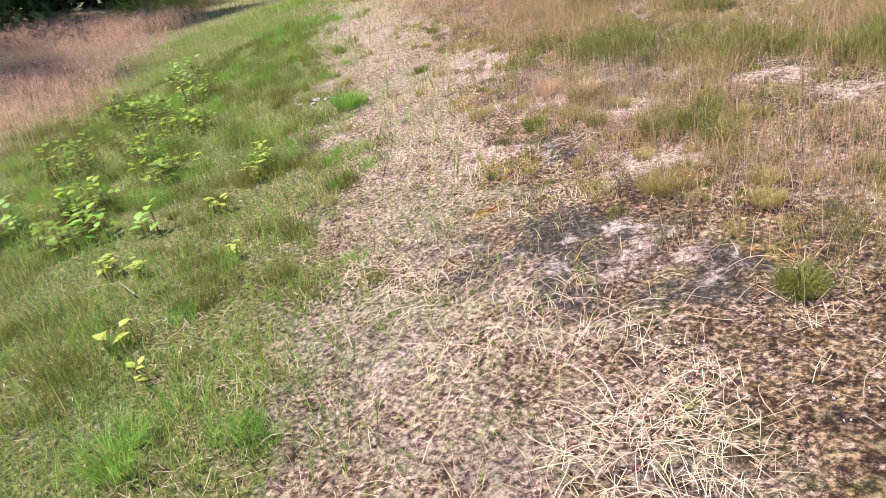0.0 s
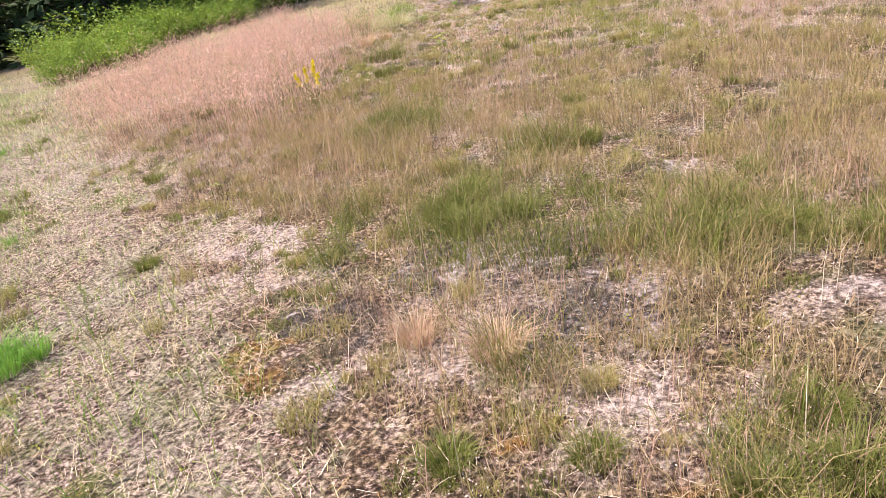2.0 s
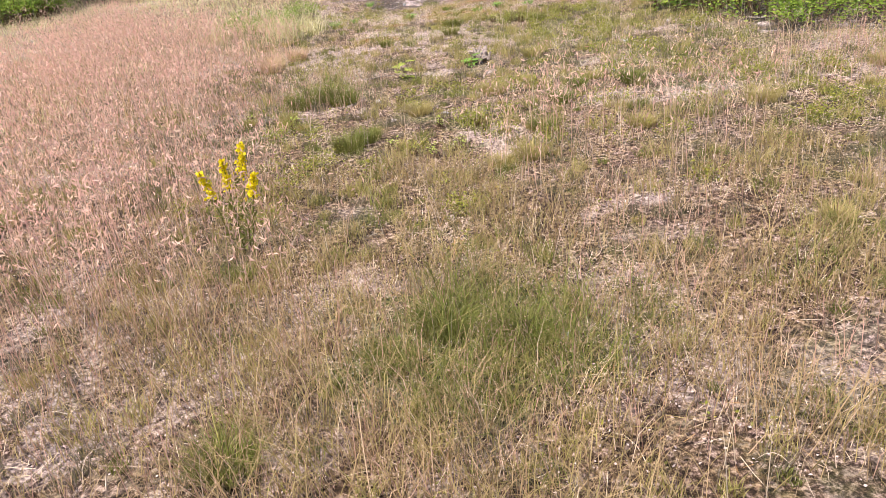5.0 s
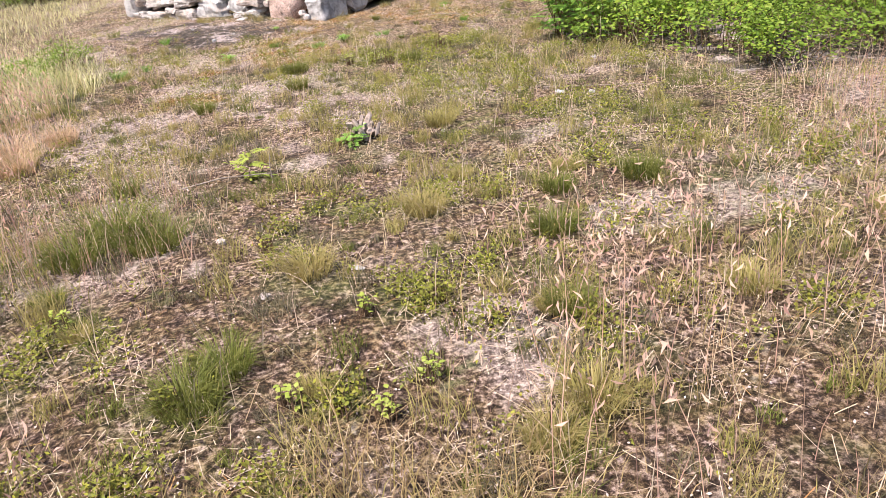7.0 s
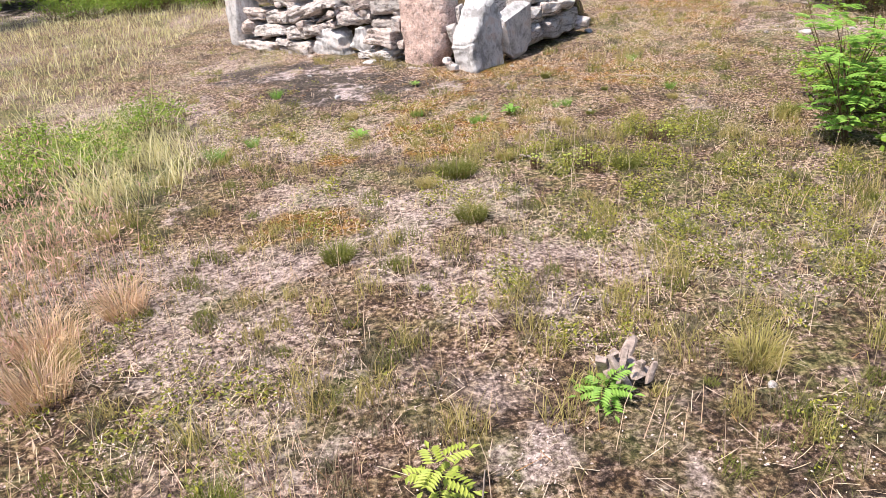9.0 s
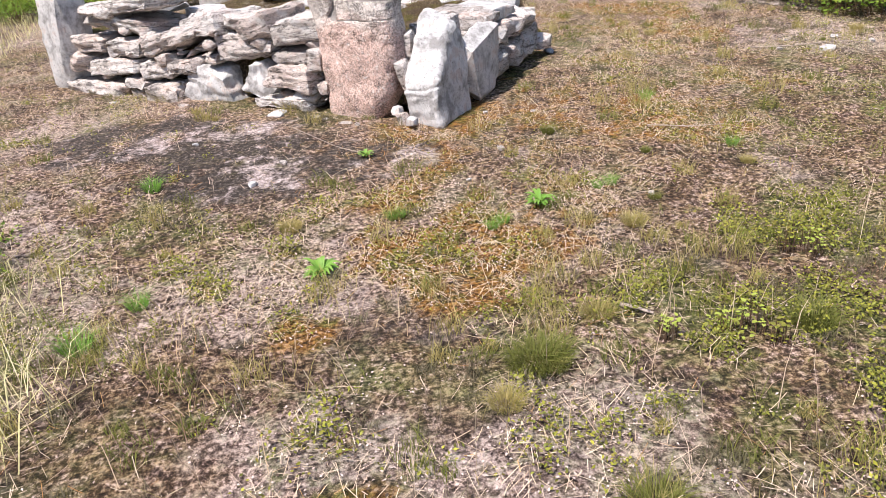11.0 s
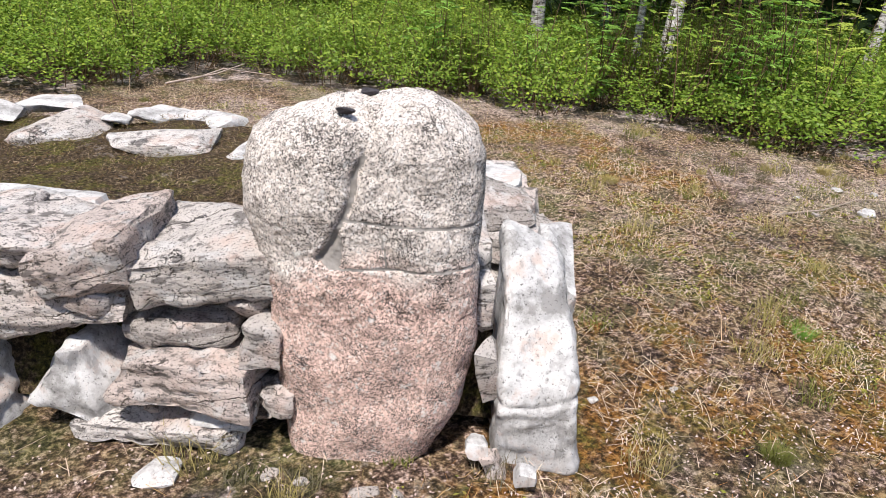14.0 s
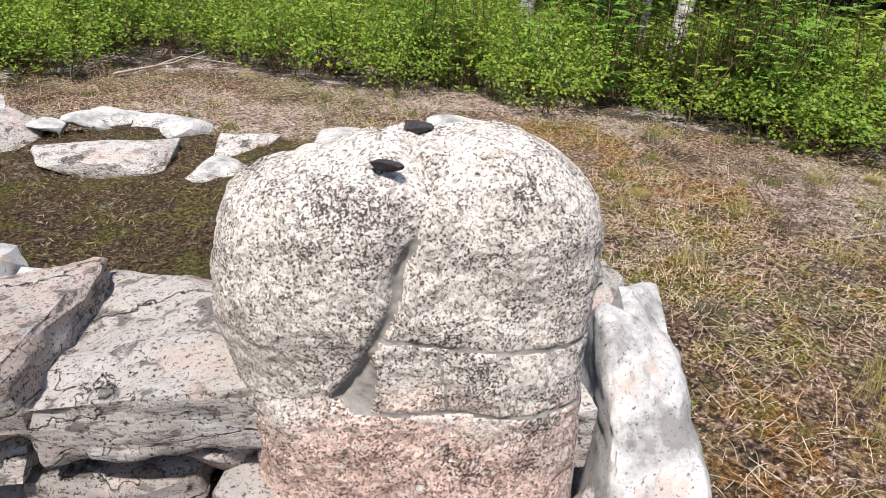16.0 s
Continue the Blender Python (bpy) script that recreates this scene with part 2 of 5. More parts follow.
M_GREEN = leafy("green_grass", [(0.14, 0.18, 0.03), (0.21, 0.24, 0.045), (0.09, 0.12, 0.02), (0.32, 0.31, 0.09)], 0.35, 0.6, (0.20, 0.21, 0.055))
M_VERGE = leafy("verge_blades", [(0.20, 0.33, 0.045), (0.32, 0.45, 0.075), (0.11, 0.18, 0.03), (0.48, 0.52, 0.14), (0.14, 0.21, 0.035)], 0.45, 0.6, (0.24, 0.36, 0.06))
M_LUSH = leafy("lush_grass", [(0.20, 0.40, 0.06), (0.30, 0.50, 0.11), (0.16, 0.31, 0.06)], 0.4, 0.5)
M_OLIVE = leafy("olive_grass", [(0.34, 0.33, 0.08), (0.44, 0.39, 0.13), (0.26, 0.25, 0.07), (0.54, 0.44, 0.20)], 0.35, 0.7, (0.44, 0.36, 0.15))
M_TRACK = leafy("trodden_grass", [(0.70, 0.64, 0.32), (0.80, 0.72, 0.44), (0.56, 0.55, 0.24), (0.86, 0.78, 0.56)], 0.3, 0.7)
M_PINK = leafy("pink_panicles", [(0.88, 0.58, 0.46), (0.80, 0.45, 0.38), (0.90, 0.67, 0.53), (0.52, 0.36, 0.24), (0.72, 0.52, 0.36)], 0.4, 0.8, (0.86, 0.56, 0.44))
M_BROWN = leafy("brown_panicles", [(0.62, 0.38, 0.29), (0.70, 0.46, 0.36), (0.44, 0.25, 0.19), (0.72, 0.50, 0.36)], 0.3, 0.8)
M_SPRIG = leafy("lingonberry_leaves", [(0.30, 0.33, 0.05), (0.54, 0.52, 0.07), (0.12, 0.14, 0.035), (0.32, 0.25, 0.06), (0.22, 0.26, 0.05), (0.10, 0.10, 0.03)], 0.35, 0.5, (0.27, 0.28, 0.05))
M_BUSH = leafy("bilberry_leaves", [(0.22, 0.36, 0.045), (0.37, 0.51, 0.06), (0.09, 0.16, 0.025), (0.52, 0.61, 0.09), (0.15, 0.26, 0.04)], 0.4, 0.45, (0.18, 0.28, 0.04))
M_ROWAN = leafy("rowan_leaves", [(0.26, 0.46, 0.08), (0.36, 0.55, 0.13), (0.18, 0.34, 0.07)], 0.4, 0.5)
M_YOUNG = leafy("young_leaves", [(0.42, 0.50, 0.09), (0.50, 0.55, 0.14), (0.34, 0.44, 0.08)], 0.4, 0.5)
M_SPRUCE = leafy("spruce_needles", [(0.06, 0.10, 0.035), (0.09, 0.14, 0.045), (0.04, 0.07, 0.03)], 0.15, 0.6)
M_CROWN = leafy("tree_leaves", [(0.09, 0.17, 0.035), (0.14, 0.24, 0.05), (0.06, 0.12, 0.03)], 0.4, 0.5)
M_YELLOW = leafy("yellow_petals", [(0.85, 0.72, 0.01), (0.80, 0.62, 0.01), (0.88, 0.78, 0.03)], 0.3, 0.6)
M_TURF = leafy("turf_moss", [(0.08, 0.05, 0.025), (0.20, 0.12, 0.05), (0.05, 0.04, 0.018), (0.22, 0.20, 0.05), (0.48, 0.36, 0.24)], 0.2, 0.8)
M_TWIG = plain("grey_twig", (0.36, 0.30, 0.25), 0.9, 60, 0.5)
M_CUSHION = leafy("heather_grey", [(0.16, 0.14, 0.09), (0.24, 0.19, 0.12), (0.11, 0.10, 0.06), (0.20, 0.20, 0.08), (0.30, 0.24, 0.17)], 0.2, 0.8)
M_CRUMB = leafy("leaf_crumbs", [(0.66, 0.53, 0.48), (0.50, 0.36, 0.32), (0.76, 0.65, 0.59), (0.38, 0.26, 0.22), (0.60, 0.48, 0.39)], 0.1, 0.8)
M_DARKCRUMB = leafy("dark_crumbs", [(0.07, 0.05, 0.04), (0.12, 0.085, 0.06), (0.05, 0.04, 0.035), (0.17, 0.11, 0.07)], 0.05, 0.9)
M_STEM = plain("brown_stem", (0.16, 0.10, 0.06), 0.9, 60, 0.5)
M_DEAD = plain("bleached_wood", (0.36, 0.29, 0.25), 0.9, 45, 0.6)
M_DROP = plain("dark_dropping", (0.05, 0.045, 0.05), 0.8, 120, 0.6)
M_BIRCH = birch_material()
M_BARK = plain("spruce_bark", (0.10, 0.075, 0.06), 0.95, 18, 0.5)


# ---- helpers for meshes ----
def from_arrays(name, verts, faces, mat, smooth=False):
    """A mesh from numpy arrays; all faces have the same number of corners."""
    me = bpy.data.meshes.new(name)
    k = faces.shape[1]
    me.vertices.add(len(verts))
    me.vertices.foreach_set("co", np.ascontiguousarray(verts, np.float32).ravel())
    me.loops.add(faces.size)
    me.loops.foreach_set("vertex_index", np.ascontiguousarray(faces, np.int32).ravel())
    me.polygons.add(len(faces))
    me.polygons.foreach_set("loop_start", np.arange(0, faces.size, k, dtype=np.int32))
    if smooth:
        me.polygons.foreach_set("use_smooth", np.ones(len(faces), bool))
    me.update(calc_edges=True)
    me.materials.append(mat)
    return me


def part(name, data, mat=None, parent=None, label="", smooth=True):
    """Links a mesh or a bmesh as one object, under a thing when one is given."""
    if isinstance(data, bmesh.types.BMesh):
        me = bpy.data.meshes.new(name)
        data.to_mesh(me)
        data.free()
        me.materials.append(mat)
        if smooth:
            me.polygons.foreach_set("use_smooth", np.ones(len(me.polygons), bool))
        data = me
    ob = new(name, data)
    ob.parent = parent
    return tagged(ob, label)


def lattice(seed):
    return np.random.default_rng(seed).random((64, 64))


LATTICES = [lattice(k) for k in range(12)]


def vnoise(x, y, size, k=0):
    """Smooth noise from 0 to 1 with cells of the given size in metres."""
    g = LATTICES[k % 12]
    x, y = np.asarray(x, float) / size + 31.7 * k, np.asarray(y, float) / size + 17.3 * k
    i, j = np.floor(x).astype(int), np.floor(y).astype(int)
    a, b = x - i, y - j
    a, b = a * a * (3 - 2 * a), b * b * (3 - 2 * b)
    i0, i1, j0, j1 = i % 64, (i + 1) % 64, j % 64, (j + 1) % 64
    return (g[i0, j0] * (1 - a) + g[i1, j0] * a) * (1 - b) + (g[i0, j1] * (1 - a) + g[i1, j1] * a) * b


def step(x, lo, hi):
    k = np.clip((np.asarray(x, float) - lo) / (hi - lo), 0, 1)
    return k * k * (3 - 2 * k)


def spot(x, y, cx, cy, rx, ry=None):
    """1 in the middle of an oval, 0 past its rim."""
    return 1 - step(np.hypot((x - cx) / rx, (y - cy) / (ry or rx)), 0.55, 1.15)


# the stone platform's own axes: along its front, and in towards its back
ORIGIN, ALONG, INWARD = Vector((-0.333, 10.584, 0)), Vector((-0.7193, 0.6947, 0)), Vector((0.6947, 0.7193, 0))
TURN = math.degrees(math.atan2(INWARD.y, INWARD.x)) - 90   # heading of the inward axis


def at(u, v, z):
    return ORIGIN + ALONG * u + INWARD * v + Vector((0, 0, z))


def to_uv(x, y):
    dx, dy = x - ORIGIN.x, y - ORIGIN.y
    return dx * ALONG.x + dy * ALONG.y, dx * INWARD.x + dy * INWARD.y


def gz(x, y):
    """The ground's height."""
    x, y = np.asarray(x, float), np.asarray(y, float)
    a = -0.13 + 0.034 * np.clip(y, -14, 60) + 0.03 * np.clip(x, -9, 9) * np.clip((1 - y) / 3, 0, 1)
    a = np.minimum(a, 0.0)
    a = a + 0.09 * step(y, 8.6, 10.9)
    a = a + 0.95 * step(track_side(x, y), 3.4, 9.5) * (1 - step(y, 3, 8)) * (1 - step(x, -6, -2))
    return a + 0.05 * (vnoise(x, y, 0.9, 1) - 0.5) + 0.022 * (vnoise(x, y, 0.23, 2) - 0.5)


# ---- where things grow ----
def track_side(x, y):
    """Metres from the grassy verge's rim: above 0 the verge, down to -1.1 the trodden track, below that the heath."""
    return (x - 2.97) * -0.692 + (y + 6.07) * -0.722


def under_shrubs(x, y):
    """1 on the dark leaf mould below the shrubs."""
    island = step(x, 2.35, 2.7) * step(y, 5.5, 5.9) * (1 - step(y, 8.7, 9.1)) * (1 - step(x, 6.5, 7))
    edge = np.interp(x, [-9, -4, 0.3, 1.4, 2.1, 2.4, 3.1, 3.6, 3.95, 4.35, 4.8, 6, 9], [16.8, 16.9, 16.2, 16.2, 15.5, 14.7, 14.1, 13.1, 12.3, 11.1, 10.6, 9.6, 8.5])
    return np.maximum(island, step(y - edge, -0.25, 0.15) * (1 - step(y, 23, 25)))


def cover(x, y):
    n1, n2, n3 = vnoise(x, y, 1.1, 3), vnoise(x, y, 0.42, 4), vnoise(x, y, 0.6, 5)
    n4, n5 = vnoise(x, y, 0.17, 8), vnoise(x, y, 0.075, 9)
    rag = 0.7 * (n2 - 0.5) + 0.7 * (n4 - 0.5) + 0.6 * (n5 - 0.5)
    s = track_side(x, y) + 0.9 * rag
    verge = step(s, -0.65, 0.35)
    track = step(s, -1.7, -0.9) * (1 - verge)
    rim = np.interp(y, [0.8, 1.3, 2.5, 4.2, 7.0, 8.2, 11.5, 17], [-2.4, -0.7, -0.85, -1.7, -2.35, -3.6, -6.5, -9.5])
    pink = step(rim + 0.9 * (n1 - 0.5) + 0.5 * rag - x, -0.25, 0.45) * (1 - step(s, -1.35, -0.9)) * step(y, 0.9, 1.7) * (1 - step(y, 10, 12)) * step(x + 0.8 * (n1 - 0.5), -6.0, -5.3)
    lane = step(s, 2.8, 4.0) * (1 - step(x, -5.6, -3.6)) * (1 - step(s, 9.0, 11.0))
    pink = np.maximum(pink, 0.9 * lane * step(n2, 0.1, 0.4))
    verge = verge * (1 - 0.5 * lane)
    pink = np.maximum(pink, 0.6 * spot(x, y, 0.9, 3.1, 0.9, 0.7) * step(n2, 0.3, 0.55))
    early = 1 - step(y, 1.5, 3.0)
    green = np.max([spot(x, y, 2.87, -2.75, 0.36, 0.32), 0.95 * spot(x, y, 2.75, -1.25, 0.85, 0.42), spot(x, y, 0.13, 1.14, 0.62, 0.5), spot(x, y, 1.7, 0.31, 0.42, 0.24), spot(x, y, 3.7, -1.3, 0.7, 0.6),
                    spot(x, y, 1.95, -2.28, 0.22, 0.18), spot(x, y, 1.17, -1.02, 0.22, 0.2), spot(x, y, 1.34, -0.23, 0.2, 0.2), 0.8 * spot(x, y, 0.66, -0.72, 0.2, 0.34), 0.8 * spot(x, y, -1.73, -0.04, 0.35, 0.2), spot(x, y, 1.9, -0.75, 0.4, 0.3), spot(x, y, 0.73, -1.23, 0.16, 0.2), 0.75 * spot(x, y, 1.49, -0.80, 0.46, 0.43), 0.75 * spot(x, y, 2.24, -0.80, 0.27, 0.50), 0.75 * spot(x, y, 1.80, -1.41, 0.50, 0.23)], axis=0)
    green = step(green + 1.1 * rag, 0.25, 1.0)
    clump = spot(x, y, -2.75, 8.4, 0.75, 1.2)
    sprig = spot(x, y, 0.2, 5.2, 2.4, 2.7) * step(n2 + 0.5 * n3, 0.72, 0.95)
    sprig = np.maximum(sprig, spot(x, y, 1.4, 6.7, 1.1, 1.3) * step(n2 + 0.4 * n1, 0.52, 0.75))
    sprig = np.maximum(sprig, spot(x, y, -0.5, 3.7, 0.8, 0.7) * step(n2, 0.45, 0.65))
    sprig = np.maximum(0.16 * sprig, step(np.max([spot(x, y, -1.26, 4.03, 0.13, 0.17), spot(x, y, -0.90, 4.03, 0.10, 0.13), spot(x, y, -0.27, 3.25, 0.17, 0.11), spot(x, y, -0.04, 3.76, 0.15, 0.14), spot(x, y, 0.09, 3.33, 0.10, 0.10), spot(x, y, 0.35, 3.85, 0.10, 0.10), spot(x, y, -0.44, 4.43, 0.12, 0.17), spot(x, y, -0.16, 4.70, 0.27, 0.13), spot(x, y, 1.23, 7.22, 0.28, 0.63), spot(x, y, 1.70, 7.34, 0.19, 0.24), spot(x, y, 1.61, 6.75, 0.10, 0.24), spot(x, y, 0.24, 8.00, 0.27, 0.32), spot(x, y, 0.72, 7.54, 0.31, 0.77), spot(x, y, 1.13, 6.41, 0.15, 0.22), spot(x, y, 1.29, 5.73, 0.30, 0.32), spot(x, y, 1.04, 8.43, 0.39, 0.47), spot(x, y, -0.24, 6.56, 0.11, 0.16)], axis=0) + 1.2 * rag, 0.3, 0.8))
    soil = np.max([spot(x, y, -1.15, 10.35, 0.85, 0.85), spot(x, y, -1.9, 10.9, 0.8, 0.6), 0.8 * spot(x, y, -0.5, 9.9, 0.5, 0.4), spot(x, y, 3.02, -4.3, 0.95, 0.55), 0.9 * spot(x, y, 2.2, -3.2, 0.55, 0.3), 0.9 * spot(x, y, 1.09, 0.33, 0.18, 0.28), 0.8 * spot(x, y, 1.0, -1.9, 0.4, 0.2), 0.8 * spot(x, y, 2.14, -1.94, 0.58, 0.36), 0.85 * spot(x, y, 1.73, -1.38, 0.73, 0.55), 0.8 * spot(x, y, 1.15, -2.03, 0.25, 0.31), 0.8 * spot(x, y, 0.76, -1.23, 0.19, 0.31), 0.8 * spot(x, y, 2.50, -0.23, 0.18, 0.17), under_shrubs(x, y)], axis=0)
    soil = step(soil + 1.1 * rag, 0.35, 1.0)
    moss = np.max([spot(x, y, 0.2, 10.1, 1.1, 0.9), spot(x, y, 1.5, 10.6, 1.3, 1.8), 0.8 * spot(x, y, -0.1, 9.2, 1.0, 0.9), spot(x, y, 2.2, 12.3, 1.2, 1.6)], axis=0) * (0.3 + 0.9 * n1) * (0.6 + 0.7 * n3)
    moss = np.max([moss, spot(x, y, -1.2, 7.35, 0.42, 0.26), 0.75 * spot(x, y, 3.32, -3.5, 0.36, 0.3), 0.75 * spot(x, y, 2.4, -4.1, 0.32, 0.26), 0.75 * spot(x, y, 3.7, -4.0, 0.28, 0.24), 0.75 * spot(x, y, 2.02, -2.65, 0.2, 0.15), spot(x, y, 0.27, -5.6, 0.45, 0.4), 0.9 * spot(x, y, 1.25, -5.2, 0.5, 0.5), spot(x, y, -0.5, 8.46, 0.3, 0.2), spot(x, y, -1.1, 8.4, 0.2, 0.15), spot(x, y, -0.11, 8.67, 0.25, 0.2), spot(x, y, 2.6, -3.0, 0.3, 0.2), 0.75 * spot(x, y, 0.9, -2.25, 0.35, 0.25), 0.75 * spot(x, y, 2.1, -3.5, 0.25, 0.3)], axis=0)
    moss = step(moss + 1.3 * rag, 0.3, 1.1)
    bare = step(n1 + 0.5 * n3 + 0.7 * rag, 0.7, 1.05)
    pale = np.max([spot(x, y, 3.33, -4.22, 0.24, 0.36), spot(x, y, 2.83, -4.58, 0.2, 0.18), 0.75 * spot(x, y, 0.2, -1.25, 0.75, 0.62), spot(x, y, 3.1, -1.95, 0.34, 0.28), spot(x, y, 1.84, -3.29, 0.36, 0.34), spot(x, y, 2.96, -3.3, 0.3, 0.2),
                   spot(x, y, 3.58, -2.25, 0.25, 0.3), spot(x, y, 1.19, -2.48, 0.26, 0.18), spot(x, y, 1.70, -2.38, 0.18, 0.16), spot(x, y, 2.34, -2.47, 0.26, 0.2), spot(x, y, 0.09, -0.95, 0.6, 0.34),
                   spot(x, y, 0.14, 3.51, 0.18, 0.16), spot(x, y, -0.80, 4.31, 0.12, 0.11), spot(x, y, -0.35, 3.44, 0.15, 0.16), spot(x, y, 0.26, 3.20, 0.14, 0.10), spot(x, y, 1.31, 4.13, 0.67, 0.26), spot(x, y, -0.46, 7.43, 0.62, 0.63), spot(x, y, -0.38, 5.49, 0.14, 0.15), spot(x, y, 0.04, 5.35, 0.17, 0.16), spot(x, y, 0.93, 5.35, 0.40, 0.16), spot(x, y, -1.17, 6.78, 0.43, 0.28), spot(x, y, -0.15, 5.53, 0.32, 0.22), spot(x, y, -1.37, 7.68, 0.82, 0.38), 0.6 * spot(x, y, 0.99, 2.27, 0.45, 0.34), spot(x, y, 0.17, 3.42, 0.32, 0.27)], axis=0)
    pale = step(pale + 1.5 * rag, 0.35, 1.1)
    bare = np.maximum(bare, pale)
    soil = soil * (1 - 0.85 * pale)
    lean_green = step(vnoise(x, y, 0.8, 10) + 0.9 * rag, 0.45, 0.8) * (1 - soil) * step(y, 2.0, 4.5)
    return dict(verge=verge, track=track, pink=pink, early=early, green=green, clump=clump, sprig=sprig, soil=soil, moss=moss, bare=bare, pale=pale, lean_green=lean_green, s=s, n4=n4, n5=n5, rag=rag, n1=n1, n2=n2, n3=n3)


# ---- ground: one sheet, fine along the walk and coarse far off ----
def graded(lo, hi, fine, far):
    a = list(np.arange(lo, hi, fine))
    d = fine
    while a[-1] < far:
        d *= 1.25
        a.append(a[-1] + d)
    d = fine
    while a[0] > -far:
        d *= 1.25
        a.insert(0, a[0] - d)
    return np.array(a)


def build_ground():
    xs, ys = graded(-4.0, 5.5, 0.07, 400), graded(-7.5, 15.0, 0.07, 400)
    gx, gy = np.meshgrid(xs, ys, indexing="ij")
    z = gz(gx, gy)
    c = cover(gx, gy)
    nx, ny = gx.shape
    idx = np.arange(nx * ny).reshape(nx, ny)
    f = np.stack([idx[:-1, :-1], idx[1:, :-1], idx[1:, 1:], idx[:-1, 1:]], -1).reshape(-1, 4)
    me = from_arrays("ground", np.stack([gx, gy, z], -1).reshape(-1, 3), f, M_GROUND, True)
    far = step(np.hypot(gx, gy - 5), 14, 20)
    rgb = np.stack([np.maximum.reduce([c["verge"], c["green"] * 0.8, 0.6 * c["sprig"], 0.42 * c["lean_green"], 0.30 * c["track"], far, 0.9 * c["clump"]]), c["soil"], c["moss"], np.maximum.reduce([0.55 * c["bare"], 0.7 * c["pale"], 0.45 * c["track"]]) * (1 - 0.8 * c["moss"])], -1)
    col = me.color_attributes.new("cover", "FLOAT_COLOR", "POINT")
    col.data.foreach_set("color", rgb.reshape(-1).astype(np.float32))
    tagged(new("ground", me), "sandy heath ground with dry litter, moss and soil", "ground", kind="structure")


build_ground()


# ---- plants of many pieces ----
def scatter(count, x0, x1, y0, y1, density):
    """Random places in a rectangle, kept by density(cover) from 0 to 1."""
    x, y = rng.uniform(x0, x1, count), rng.uniform(y0, y1, count)
    keep = rng.random(count) < density(cover(x, y), x, y)
    return x[keep], y[keep]


def blades(base, height, width, lean, bend):
    """Tapered blades of three triangles. base: n x 3."""
    n = len(base)
    a, f = rng.uniform(0, 2 * np.pi, n), rng.uniform(0, 2 * np.pi, n)
    side = np.stack([np.cos(f), np.sin(f), np.zeros(n)], 1) * (width / 2)[:, None]
    out = np.stack([np.cos(a), np.sin(a), np.zeros(n)], 1)
    up = np.array([0, 0, 1.0])
    mid = base + up * (height * 0.55)[:, None] + out * (height * lean * 0.45)[:, None]
    tip = base + up * (height * (1 - 0.35 * bend))[:, None] + out * (height * (lean + bend))[:, None]
    v = np.stack([base - side, base + side, mid - side * 0.8, mid + side * 0.8, tip], 1).reshape(-1, 3)
    k = np.arange(n)[:, None] * 5
    f = np.concatenate([k + [0, 1, 3], k + [0, 3, 2], k + [2, 3, 4]], 1).reshape(-1, 3)
    return v, f


def field(name, label, category, xy, mat, h, wd, lean=0.35, bend=0.35, spread=0.35):
    x, y = xy
    n = len(x)
    base = np.stack([x, y, gz(x, y) - 0.006], 1)
    v, f = blades(base, h * (0.45 + 1.1 * vnoise(x, y, 0.33, 7)) * np.exp(rng.normal(0, spread, n)), wd * rng.uniform(0.7, 1.3, n), lean * rng.uniform(0.2, 1.6, n), bend * rng.uniform(0, 1.6, n))
    tagged(new(name, from_arrays(name, v, f, mat)), label, category, kind="stuff")


def litter(name, label, xy, mat, length, wd, lift=0.012):
    """Straws lying on the ground, each a bent ribbon."""
    x, y = xy
    n = len(x)
    a = rng.uniform(0, 2 * np.pi, n)
    ln = length * np.exp(rng.normal(0, 0.45, n))
    d = np.stack([np.cos(a), np.sin(a)], 1) * (ln / 2)[:, None]
    p = np.stack([-np.sin(a), np.cos(a)], 1) * (wd * rng.uniform(0.6, 1.4, n))[:, None]
    o = np.stack([x, y], 1)
    bow = p * (ln * 12 * rng.normal(0, 1, n))[:, None]
    pts = [o - d - p, o - d + p, o - p + bow, o + p + bow, o + d - p, o + d + p]
    z0, t = rng.uniform(0.003, lift, n), rng.normal(0, 0.012, n)
    v = np.stack([np.concatenate([q, (gz(q[:, 0], q[:, 1]) + z0 + np.abs(t) * k)[:, None]], 1) for q, k in zip(pts, (0, 0, 0.7, 0.7, 1.6, 1.6))], 1).reshape(-1, 3)
    k = np.arange(n)[:, None] * 6
    f = np.concatenate([k + [0, 2, 3, 1], k + [2, 4, 5, 3]], 1).reshape(-1, 4)
    tagged(new(name, from_arrays(name, v, f, mat)), label, "litter", kind="stuff")


